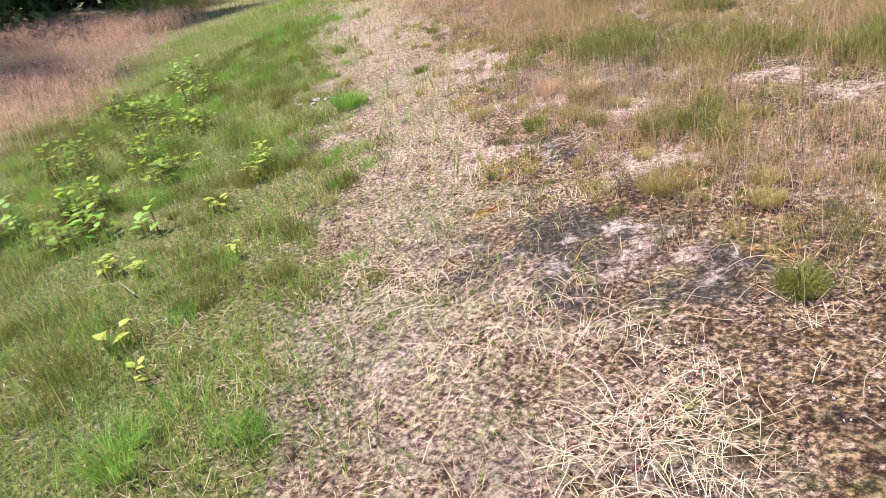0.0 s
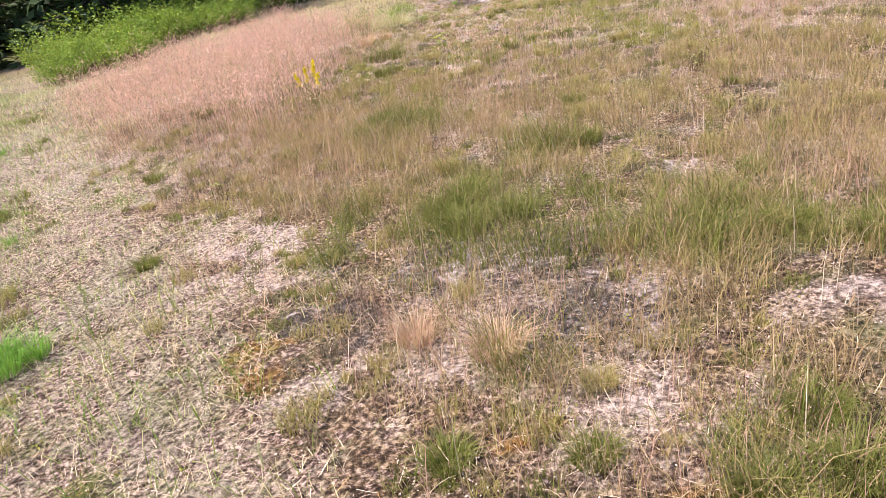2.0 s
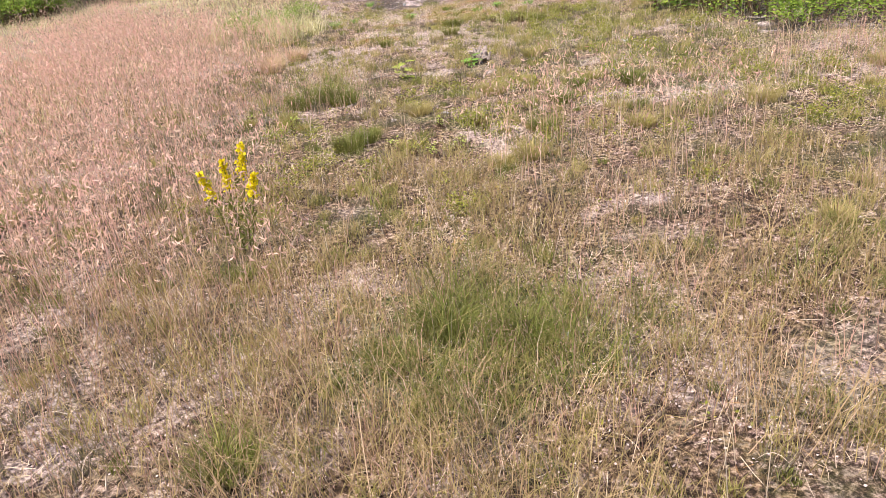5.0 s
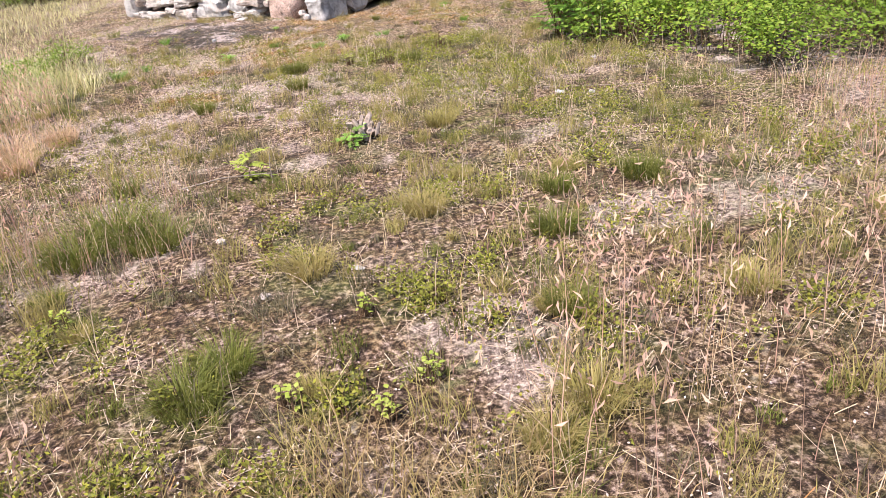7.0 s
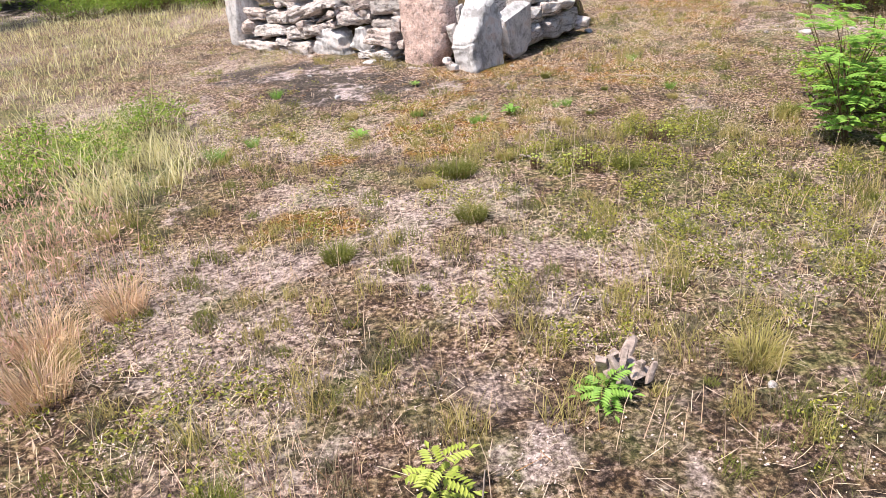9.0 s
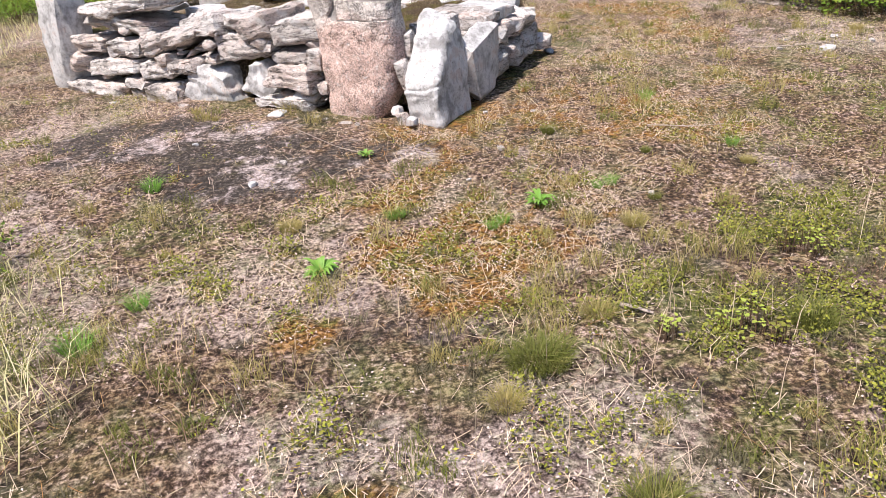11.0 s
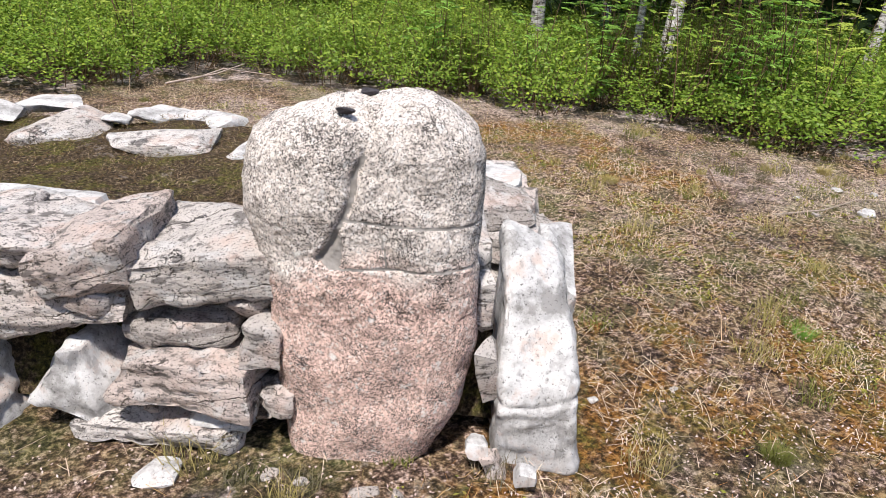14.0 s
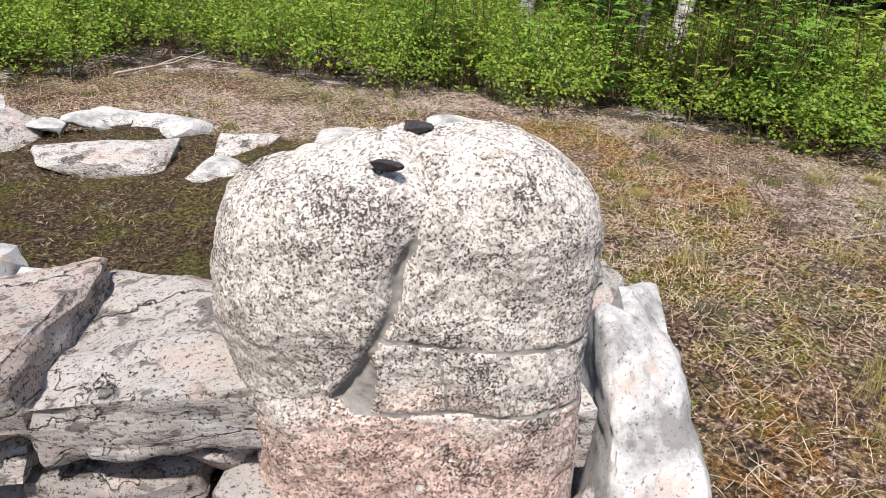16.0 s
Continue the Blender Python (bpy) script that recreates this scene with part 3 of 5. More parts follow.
def plumes(name, label, xy, mat, h, bits, size, head=0.35, spread=0.05):
    """Airy grass heads: a hair-thin stalk with many tiny spikelets about its top."""
    x, y = xy
    n = len(x)
    base = np.stack([x, y, gz(x, y)], 1)
    hh = h * np.exp(rng.normal(0, 0.22, n))
    v, f = blades(base, hh, np.full(n, 0.0025), rng.uniform(0, 0.35, n), rng.uniform(0, 0.2, n))
    tip = v.reshape(-1, 5, 3)[:, 4]
    mid = v.reshape(-1, 5, 3)[:, 2]
    k = rng.random((n, bits, 1)) ** 0.8
    c = tip[:, None] + (mid - tip)[:, None] * k * head * 2 + rng.normal(0, 1, (n, bits, 3)) * spread * (0.35 + k) * np.array([1, 1, 0.6])
    c = c.reshape(-1, 3)
    m = len(c)
    d1, d2 = rng.normal(0, 1, (m, 3)) * [0.6, 0.6, 1.3], rng.normal(0, 1, (m, 3))
    d1 *= (size / np.linalg.norm(d1, axis=1))[:, None]
    d2 *= (size * 0.45 / np.linalg.norm(d2, axis=1))[:, None]
    hv = np.stack([c - d1, c + d2, c + d1], 1).reshape(-1, 3)
    hf = np.arange(m * 3).reshape(-1, 3) + len(v)
    tagged(new(name, from_arrays(name, np.concatenate([v, hv]), np.concatenate([f, hf]), mat)), label, "grass", kind="stuff")


def leaves_at(c, normal, length, wd):
    """Pointed leaves, two triangles each, folded a little along the middle."""
    n = len(c)
    nrm = normal / np.linalg.norm(normal, axis=1)[:, None]
    t = np.cross(nrm, rng.normal(0, 1, (n, 3)))
    t /= np.linalg.norm(t, axis=1)[:, None]
    s = np.cross(nrm, t)
    ln, ww = (length * rng.uniform(0.7, 1.3, n))[:, None], (wd * rng.uniform(0.7, 1.3, n))[:, None]
    v = np.stack([c - t * ln / 2, c + s * ww / 2 + nrm * ww * 0.15, c + t * ln / 2, c - s * ww / 2 + nrm * ww * 0.15], 1).reshape(-1, 3)
    k = np.arange(n)[:, None] * 4
    f = np.concatenate([k + [0, 1, 2], k + [0, 2, 3]], 1).reshape(-1, 3)
    return v, f


def tubes(lines, sides=4):
    """Tapered tubes. lines: list of (points n x 3, radii n)."""
    vs, fs, o = [], [], 0
    for p, r in lines:
        p = np.asarray(p, float)
        d = np.gradient(p, axis=0)
        d /= np.linalg.norm(d, axis=1)[:, None] + 1e-9
        ref = np.where(np.abs(d[:, 2:3]) > 0.9, np.array([[1.0, 0, 0]]), np.array([[0, 0, 1.0]]))
        a = np.cross(d, ref)
        a /= np.linalg.norm(a, axis=1)[:, None]
        b = np.cross(d, a)
        ang = np.arange(sides) / sides * 2 * np.pi
        ring = p[:, None] + (a[:, None] * np.cos(ang)[None, :, None] + b[:, None] * np.sin(ang)[None, :, None]) * np.asarray(r, float)[:, None, None]
        n = len(p)
        vs.append(ring.reshape(-1, 3))
        i = np.arange(n - 1)[:, None] * sides
        j = np.arange(sides)[None]
        q = np.stack([i + j, i + (j + 1) % sides, i + sides + (j + 1) % sides, i + sides + j], -1).reshape(-1, 4)
        fs.append(q + o)
        o += n * sides
    return np.concatenate(vs), np.concatenate(fs)


# ---- stones ----
def rock(name, size, mat, seed, label="", parent=None, rough=0.02, points=11, boxy=0.85, cuts=3, strata=0.0, corners=True, full=False, peak=1.0):
    """A broken stone: the hull of random points in a box of that size, then worn and roughened. It sits centred on its origin."""
    r = random.Random(seed)
    bm = bmesh.new()
    for _ in range(points * 2 if full else points):
        p = Vector((r.gauss(0, 1), r.gauss(0, 1), r.gauss(0, 1))).normalized()
        m = max(abs(p.x), abs(p.y), abs(p.z))
        p = p.lerp(p / m, 0.6 if full else boxy)
        bm.verts.new(Vector((p.x * size[0] * (peak if p.z > 0 else 1), p.y * size[1], p.z * size[2])) / 2)
    for sx in (-1, 1) if corners else ():
        for sy in (-1, 1):
            for sz in (-1, 1):
                low = (0.66, 0.75, 0.45) if full else (0.5, 0.6, 0.4)
                bm.verts.new(Vector((sx * size[0] * r.uniform(low[0], 1) * (peak if sz > 0 else 1), sy * size[1] * r.uniform(low[1], 1), sz * size[2] * r.uniform(low[2], 1))) / 2)
    res = bmesh.ops.convex_hull(bm, input=bm.verts)
    bmesh.ops.delete(bm, geom=list({g for g in res["geom_interior"] + res["geom_unused"] if isinstance(g, bmesh.types.BMVert)}), context="VERTS")
    bmesh.ops.subdivide_edges(bm, edges=[e for e in bm.edges if e.calc_length() > 0.03], cuts=cuts, use_grid_fill=True)
    bmesh.ops.triangulate(bm, faces=bm.faces)
    if strata:
        bmesh.ops.subdivide_edges(bm, edges=[e for e in bm.edges if e.calc_length() > 0.03], cuts=1)
        bmesh.ops.triangulate(bm, faces=bm.faces)
        bmesh.ops.subdivide_edges(bm, edges=[e for e in bm.edges if e.calc_length() > 0.03], cuts=1)
        bmesh.ops.triangulate(bm, faces=bm.faces)
    for _ in range(1 if corners else 2):
        bmesh.ops.smooth_vert(bm, verts=bm.verts, factor=0.08 if corners else 0.16, use_axis_x=True, use_axis_y=True, use_axis_z=True)
    bm.normal_update()
    off = Vector((seed * 3.1, seed * 1.7, seed))
    for v in bm.verts:
        d = noise.noise(v.co * 9 + off) * rough + noise.noise(v.co * 28 + off) * rough * 0.45
        if strata:
            d += strata * noise.noise(Vector((v.co.x * 3, v.co.y * 3, v.co.z * 38)) + off)
        v.co += v.normal * d
    for e in bm.edges:
        e.smooth = e.calc_face_angle(0.0) < 0.42
    return part(name, bm, mat, parent, label)


def lay(ob, u, v, z, tilt=0.0, turn=0.0, nod=0.0):
    """Places a stone in the platform's axes. tilt leans it along the front, nod towards the back."""
    ob.matrix_world = Matrix.Translation(at(u, v, z)) @ pose(0, 0, 0, nod, tilt, TURN + turn)
    return ob


def build_stele():
    """The rounded, repaired standing stone. Its front looks along minus y of its own axes; x runs to its right."""
    empty = tagged(new("standing_stone"), "rounded rose and grey granite standing stone with mortared cracks", "standing stone")
    n, rows = 300, 130
    bm = bmesh.new()
    rings = []
    seam = [(0.02, 1.17), (0.006, 1.10), (-0.012, 1.055), (0.002, 1.005), (0.029, 0.955), (0.04, 0.90), (0.06, 0.831), (0.085, 0.785), (0.118, 0.725)]
    low = [(0.062, 0.705), (-0.05, 0.711), (-0.16, 0.705), (-0.29, 0.712)]
    high = [(0.05, 0.842), (-0.05, 0.834), (-0.147, 0.828), (-0.30, 0.826)]
    upright = [(-0.051, 0.834), (-0.058, 0.711)]
    wedge = [(0.075, 0.785), (0.105, 0.735), (0.078, 0.715), (0.075, 0.785)]

    def away(x, z, line):
        best = 9.0
        for (a, b), (c, d) in zip(line, line[1:]):
            k = max(0, min(1, ((x - a) * (c - a) + (z - b) * (d - b)) / ((c - a) ** 2 + (d - b) ** 2)))
            best = min(best, math.hypot(x - a - k * (c - a), z - b - k * (d - b)))
        return best
    turn = np.linspace(0, 2 * math.pi, 20001)
    ox, oy = np.sign(np.cos(turn)) * np.abs(np.cos(turn)) ** 0.62, np.sign(np.sin(turn)) * np.abs(np.sin(turn)) ** 0.62
    along = np.concatenate([[0], np.cumsum(np.hypot(np.diff(ox), 0.5 * np.diff(oy)))])
    even = np.linspace(0, along[-1], n, endpoint=False)
    ox, oy = np.interp(even, along, ox), np.interp(even, along, oy)
    zs = np.concatenate([np.linspace(-0.08, 0.55, 50), np.linspace(0.556, 1.13, rows)])
    for z in zs:
        left = np.interp(z, [-0.08, 0.0, 0.07, 0.25, 0.45, 0.63, 0.72, 0.83, 0.95, 1.03, 1.08, 1.115, 1.13], [-0.12, -0.17, -0.215, -0.25, -0.27, -0.282, -0.305, -0.326, -0.326, -0.30, -0.25, -0.18, -0.09])
        right = np.interp(z, [-0.08, 0.0, 0.10, 0.28, 0.47, 0.63, 0.75, 0.86, 1.0, 1.06, 1.10, 1.125, 1.13], [0.08, 0.13, 0.21, 0.295, 0.315, 0.308, 0.302, 0.305, 0.308, 0.285, 0.23, 0.15, 0.08])
        thick = np.interp(z, [0, 0.2, 0.7, 1.0, 1.07, 1.11, 1.13], [0.15, 0.16, 0.155, 0.14, 0.118, 0.085, 0.04])
        cx, rx = (left + right) / 2, (right - left) / 2
        ring = []
        for i in range(n):
            ring.append(bm.verts.new((cx + rx * ox[i], thick * oy[i], z)))
        rings.append(ring)
    for a, b in zip(rings, rings[1:]):
        for i in range(n):
            bm.faces.new((a[i], a[(i + 1) % n], b[(i + 1) % n], b[i]))
    bmesh.ops.poke(bm, faces=[bm.faces.new(rings[-1])])
    bm.normal_update()
    for v in bm.verts:
        x, y, z = v.co
        u = -x + 0.012 * noise.noise(v.co * 11)
        d = 0.014 * noise.noise(v.co * 6) + 0.006 * noise.noise(v.co * 19) + 0.003 * noise.noise(v.co * 60) + 0.002 * noise.noise(v.co * 130)
        if y < 0.02 and z > 0.5:
            for line, wide, deep in ((seam, 0.009 + 0.004 * step(-z, -1.05, -0.93), 0.008 + 0.006 * step(-z, -1.07, -0.93)), (low, 0.005, 0.0028), (high, 0.005, 0.0028), (upright, 0.004, 0.0025), (wedge, 0.018, 0.008)):
                d -= deep * math.exp(-(away(u, z, line) / wide) ** 4)
            d += 0.012 * step(u - 0.02, 0.0, 0.05) * step(z, 0.72, 0.85)
        if z > 0.98:
            d -= 0.010 * math.exp(-((u - 0.012) / 0.022) ** 2) * step(z, 0.98, 1.1)
            v.co.z += (0.034 * math.exp(-((x - 0.12) / 0.15) ** 2) - 0.016 * float(step(-x, 0.02, 0.2))) * float(step(z, 0.98, 1.13))
        v.co += v.normal * float(d)
    shaft = part("shaft", bm, M_STELE, empty)
    bm = bmesh.new()
    bm.from_mesh(shaft.data)
    def wavy(f):
        m = f.calc_center_median()
        return -m.x + 0.012 * noise.noise(m * 11), m.z
    fill = [f for f in bm.faces if f.calc_center_median().y < -0.06 and f.calc_center_median().z > 0.5 and min(
        away(*wavy(f), seam[3:]) - 0.0075, away(*wavy(f), upright) - 0.003, away(*wavy(f), wedge) - 0.014,
        away(*wavy(f), high) - 0.0035, away(*wavy(f), low) - 0.0035) < 0]
    mortar = bm.copy()
    keep = {f.index for f in fill}
    bmesh.ops.delete(bm, geom=fill, context="FACES")
    mortar.faces.ensure_lookup_table()
    bmesh.ops.delete(mortar, geom=[f for f in mortar.faces if f.index not in keep], context="FACES")
    bm.to_mesh(shaft.data)
    bm.free()
    shaft.data.polygons.foreach_set("use_smooth", np.ones(len(shaft.data.polygons), bool))
    part("mortar", mortar, M_MORTAR, empty, "smooth grey lime mortar filling the cracks")
    empty.matrix_world = Matrix.Translation(at(0.205, 0.13, 0.0)) @ pose(0, 0, 0, -2, 0, TURN)


build_stele()

STONE_LABEL = "weathered grey and white gneiss stone in the dry wall"


def wall_stone(seed, u, z, wd, h, v, depth, tilt, mat=None, label=STONE_LABEL, peak=1.0):
    o = rock("wall_stone", (wd * 1.03, depth, h * 1.05), mat or M_GNEISS, seed, strata=0.012, rough=0.022, full=True, peak=peak)
    lay(o, u, v + depth / 2, z, tilt, random.Random(seed).uniform(-5, 5), random.Random(seed + 1).uniform(-6, 2))
    return tagged(o, label, "stone", "stones of the dry wall")


# front wall: u, z, width, height, lean in degrees, course by course
TOP_COURSE = [(2.56, 0.70, 0.42, 0.10, 4), (2.22, 0.745, 0.56, 0.10, -3), (2.43, 0.61, 0.76, 0.12, 7), (1.78, 0.53, 0.62, 0.16, -17), (1.51, 0.625, 0.44, 0.17, -6), (1.17, 0.645, 0.34, 0.09, 6), (0.98, 0.635, 0.30, 0.18, -14), (0.65, 0.615, 0.50, 0.21, -6)]
MID_COURSE = [(2.73, 0.455, 0.32, 0.11, 2), (2.34, 0.43, 0.42, 0.15, -9), (2.05, 0.41, 0.17, 0.07, 0), (1.90, 0.375, 0.14, 0.09, -10), (2.08, 0.52, 0.14, 0.09, 15), (1.14, 0.50, 0.53, 0.20, -6), (1.42, 0.512, 0.12, 0.06, 0), (1.44, 0.41, 0.12, 0.08, 5), (0.745, 0.44, 0.37, 0.13, -4), (0.49, 0.437, 0.11, 0.15, 6)]
LOW_COURSE = [(2.85, 0.32, 0.24, 0.17, 0), (2.48, 0.285, 0.56, 0.14, -4), (2.04, 0.287, 0.33, 0.165, -8), (1.70, 0.332, 0.32, 0.11, -8), (1.50, 0.19, 0.54, 0.32, 10), (1.05, 0.265, 0.28, 0.24, 6), (0.71, 0.30, 0.43, 0.165, -2), (0.46, 0.27, 0.12, 0.07, 0)]
FOOT_COURSE = [(2.69, 0.115, 0.75, 0.14, 2), (2.23, 0.175, 0.27, 0.08, 6), (2.24, 0.08, 0.18, 0.13, 20), (1.95, 0.13, 0.34, 0.14, 0), (0.82, 0.135, 0.56, 0.09, -1), (0.62, 0.19, 0.18, 0.065, 0)]
PEAKED = {1.05: 0.25, 1.50: 0.6}   # stones that narrow towards their top
for course, v0, depth in ((TOP_COURSE, 0.03, 0.52), (MID_COURSE, 0.03, 0.40), (LOW_COURSE, -0.01, 0.40), (FOOT_COURSE, -0.04, 0.40)):
    for i, (u, z, wd, h, lean) in enumerate(course):
        d = depth if wd > 0.2 else 0.22
        wall_stone(int(u * 100) + int(z * 1000) + i, u, z, wd, h, v0 + 0.03 * ((i * 7) % 3 - 1), d, lean, M_PALE if u in PEAKED or u == 0.62 else None, peak=PEAKED.get(u, 1.0))

# small stones wedged in the wall's gaps
chink = random.Random(77)
for i in range(34):
    u, z, wd = chink.uniform(0.34, 2.9), chink.uniform(0.16, 0.60), chink.uniform(0.07, 0.15)
    o = rock("chink_stone", (wd, 0.14, wd * chink.uniform(0.35, 0.7)), M_GNEISS, 700 + i, rough=0.008, cuts=2, points=14, boxy=0.7, corners=False)
    tagged(lay(o, u, 0.10 + chink.uniform(-0.02, 0.05), z, chink.uniform(-25, 25)), "small grey stone wedged between wall stones", "stone", "small stones in the wall's gaps")

# loose stones at the wall's foot
for seed, u, v, z, wd, h in ((801, 0.77, -0.12, 0.105, 0.15, 0.05), (802, 0.36, -0.12, 0.10, 0.06, 0.03), (806, 0.18, -0.15, 0.095, 0.10, 0.035), (804, 0.08, -0.15, 0.095, 0.06, 0.05), (808, 0.46, -0.10, 0.10, 0.09, 0.03),
                             (810, 1.62, -0.14, 0.10, 0.10, 0.05), (807, 2.3, -0.2, 0.08, 0.12, 0.05)):
    o = rock("loose_stone", (wd, wd * 0.8, h), M_PALE if seed % 2 else M_GNEISS, seed, rough=0.006, cuts=2, points=16, boxy=0.5, corners=False)
    tagged(lay(o, u, v, z), "small pale loose stone on the dark soil", "stone", "loose stones")

# corner beside the standing stone
def corner_stone(seed, size, u, v, z, tilt, turn, nod, mat, label, rough=0.014, boxy=0.9):
    return tagged(lay(rock("corner_stone", size, mat, seed, rough=rough, boxy=boxy, cuts=4, points=11 if boxy > 0.4 else 22, corners=boxy > 0.4), u, v, z, tilt, turn, nod), label, "stone")


def build_slab():
    """The big pale leaning slab: an upright foot, then a long face that slopes up and back."""
    bm = bmesh.new()
    side = [(0.02, 0.05), (-0.02, 0.28), (0.03, 0.42), (0.13, 0.58), (0.24, 0.71), (0.36, 0.75), (0.46, 0.60), (0.46, 0.05)]
    near, far = [], []
    for v, z in side:
        k = min(1, max(0, (z - 0.05) / 0.7))
        near.append(bm.verts.new(at(-0.18, v + 0.02, z)))
        far.append(bm.verts.new(at(-0.435 + 0.07 * k * k, v + 0.05 * k, z - 0.10 * k)))
    bm.faces.new(near)
    bm.faces.new(far[::-1])
    for i in range(len(side)):
        j = (i + 1) % len(side)
        bm.faces.new((near[i], far[i], far[j], near[j]))
    bmesh.ops.recalc_face_normals(bm, faces=bm.faces)
    bmesh.ops.bevel(bm, geom=bm.edges[:], offset=0.035, segments=3, profile=0.55, affect="EDGES")
    bmesh.ops.triangulate(bm, faces=bm.faces)
    for _ in range(3):
        bmesh.ops.subdivide_edges(bm, edges=[e for e in bm.edges if e.calc_length() > 0.012], cuts=1)
        bmesh.ops.triangulate(bm, faces=bm.faces)
    bmesh.ops.smooth_vert(bm, verts=bm.verts, factor=0.4, use_axis_x=True, use_axis_y=True, use_axis_z=True)
    bm.normal_update()
    for v in bm.verts:
        joint = math.exp(-((v.co.z - 0.315 - 0.03 * noise.noise(v.co * 5)) / 0.007) ** 2)   # an open crack across the foot
        v.co += v.normal * (0.016 * noise.noise(v.co * 7) + 0.009 * noise.noise(v.co * 21) + 0.004 * noise.noise(v.co * 60) - 0.010 * joint)
    return tagged(part("leaning_slab", bm, M_PALE), "big pale lichen-grey granite slab leaning at the corner", "stone")


build_slab()
corner_stone(911, (0.16, 0.42, 0.52), -0.385, 0.66, 0.31, 4, 0, 8, M_PALE, "pale rough granite boulder behind the leaning slab")
corner_stone(912, (0.075, 0.10, 0.22), -0.155, 0.10, 0.36, -12, 0, 8, M_GNEISS, "narrow pale wedge stone between slab and standing stone", 0.006)
corner_stone(913, (0.07, 0.10, 0.20), -0.135, 0.22, 0.52, 5, 0, 0, M_GNEISS, "narrow grey wedge stone behind the standing stone", 0.006)
corner_stone(914, (0.07, 0.08, 0.05), -0.13, 0.0, 0.17, 0, 0, 0, M_PALE, "small pale stone wedged under the slab", 0.005)
corner_stone(915, (0.06, 0.08, 0.13), -0.18, -0.02, 0.11, -25, 0, 0, M_GNEISS, "grey pointed stone at the slab's foot", 0.006)
corner_stone(916, (0.07, 0.06, 0.06), -0.27, -0.07, 0.13, 0, 0, 0, M_PALE, "small white stone at the slab's foot", 0.004)
corner_stone(917, (0.22, 0.50, 0.16), -0.06, 0.72, 0.54, 0, 0, 0, M_GNEISS, "flat pale capping stone behind the slab")
corner_stone(918, (0.50, 0.42, 0.14), -0.09, 1.08, 0.54, 3, 10, 3, M_GNEISS, "broad flat pale capping stone of the side wall")
corner_stone(919, (0.50, 0.42, 0.12), -0.08, 1.38, 0.53, 0, -8, 0, M_PALE, "broad flat pale capping stone of the side wall")
corner_stone(920, (0.40, 0.30, 0.40), 0.08, 2.05, 0.48, 0, 20, 0, M_PALE, "pointed grey boulder at the platform's back corner", boxy=0.3)
for i, (v, z, dv, h) in enumerate(((0.95, 0.25, 0.4, 0.24), (1.35, 0.24, 0.38, 0.26), (1.70, 0.25, 0.34, 0.26), (0.98, 0.42, 0.36, 0.14), (1.34, 0.42, 0.36, 0.14), (1.70, 0.42, 0.36, 0.12), (1.9, 0.2, 0.2, 0.1))):
    o = rock("wall_stone", (0.34, dv, h), M_GNEISS, 940 + i, strata=0.006)
    tagged(lay(o, -0.28 + 0.03 * (i % 3), v, z, 2), "weathered gneiss stone in the side wall", "stone", "stones of the side wall")

# post stone at the far end of the front, its boulder and the back row
corner_stone(960, (0.34, 0.34, 0.95), 3.02, 0.10, 0.50, 2, 0, 0, M_PALE, "tall pale granite end stone of the wall", 0.02, 0.6)
corner_stone(961, (0.75, 0.6, 0.62), 3.55, 2.55, 0.44, 0, 15, 0, M_PALE, "large pale rounded boulder at the platform's rim", 0.02, 0.35)
for i, (u, v, wd, dv, h) in enumerate(((1.66, 1.98, 0.50, 0.34, 0.15), (1.50, 2.42, 0.30, 0.26, 0.12), (1.80, 2.45, 0.34, 0.22, 0.10), (1.13, 2.22, 0.34, 0.24, 0.15), (1.14, 1.86, 0.24, 0.18, 0.09),
                                       (0.66, 2.28, 0.46, 0.26, 0.16), (2.25, 2.15, 0.55, 0.40, 0.14), (2.78, 2.38, 0.5, 0.34, 0.15), (2.02, 2.30, 0.16, 0.15, 0.08), (0.30, 2.2, 0.3, 0.25, 0.14), (2.5, 2.6, 0.4, 0.3, 0.1))):
    o = rock("rim_stone", (wd * 1.25, dv * 1.25, h * 0.8), M_PALE if i % 3 else M_GNEISS, 970 + i, rough=0.012, points=14, boxy=0.75, corners=False)
    tagged(lay(o, u - 0.15, v, 0.435 + 0.008 * (i % 3), 2 * (i % 3 - 1), 17 * i, 3), "flat whitish stone bedded in the platform's back rim", "stone", "stones of the back rim")
for seed, u, v, z, wd, dv, h in ((990, 0.95, 0.72, 0.50, 0.60, 0.14, 0.09), (991, 1.48, 0.80, 0.54, 0.50, 0.20, 0.07), (992, 2.0, 0.66, 0.62, 0.34, 0.24, 0.08), (993, 2.5, 0.7, 0.64, 0.4, 0.3, 0.08)):
    o = rock("rim_stone", (wd, dv, h), M_PALE, seed, rough=0.01)
    tagged(lay(o, u, v, z), "long flat pale stone on the front rim", "stone", "stones of the front rim")


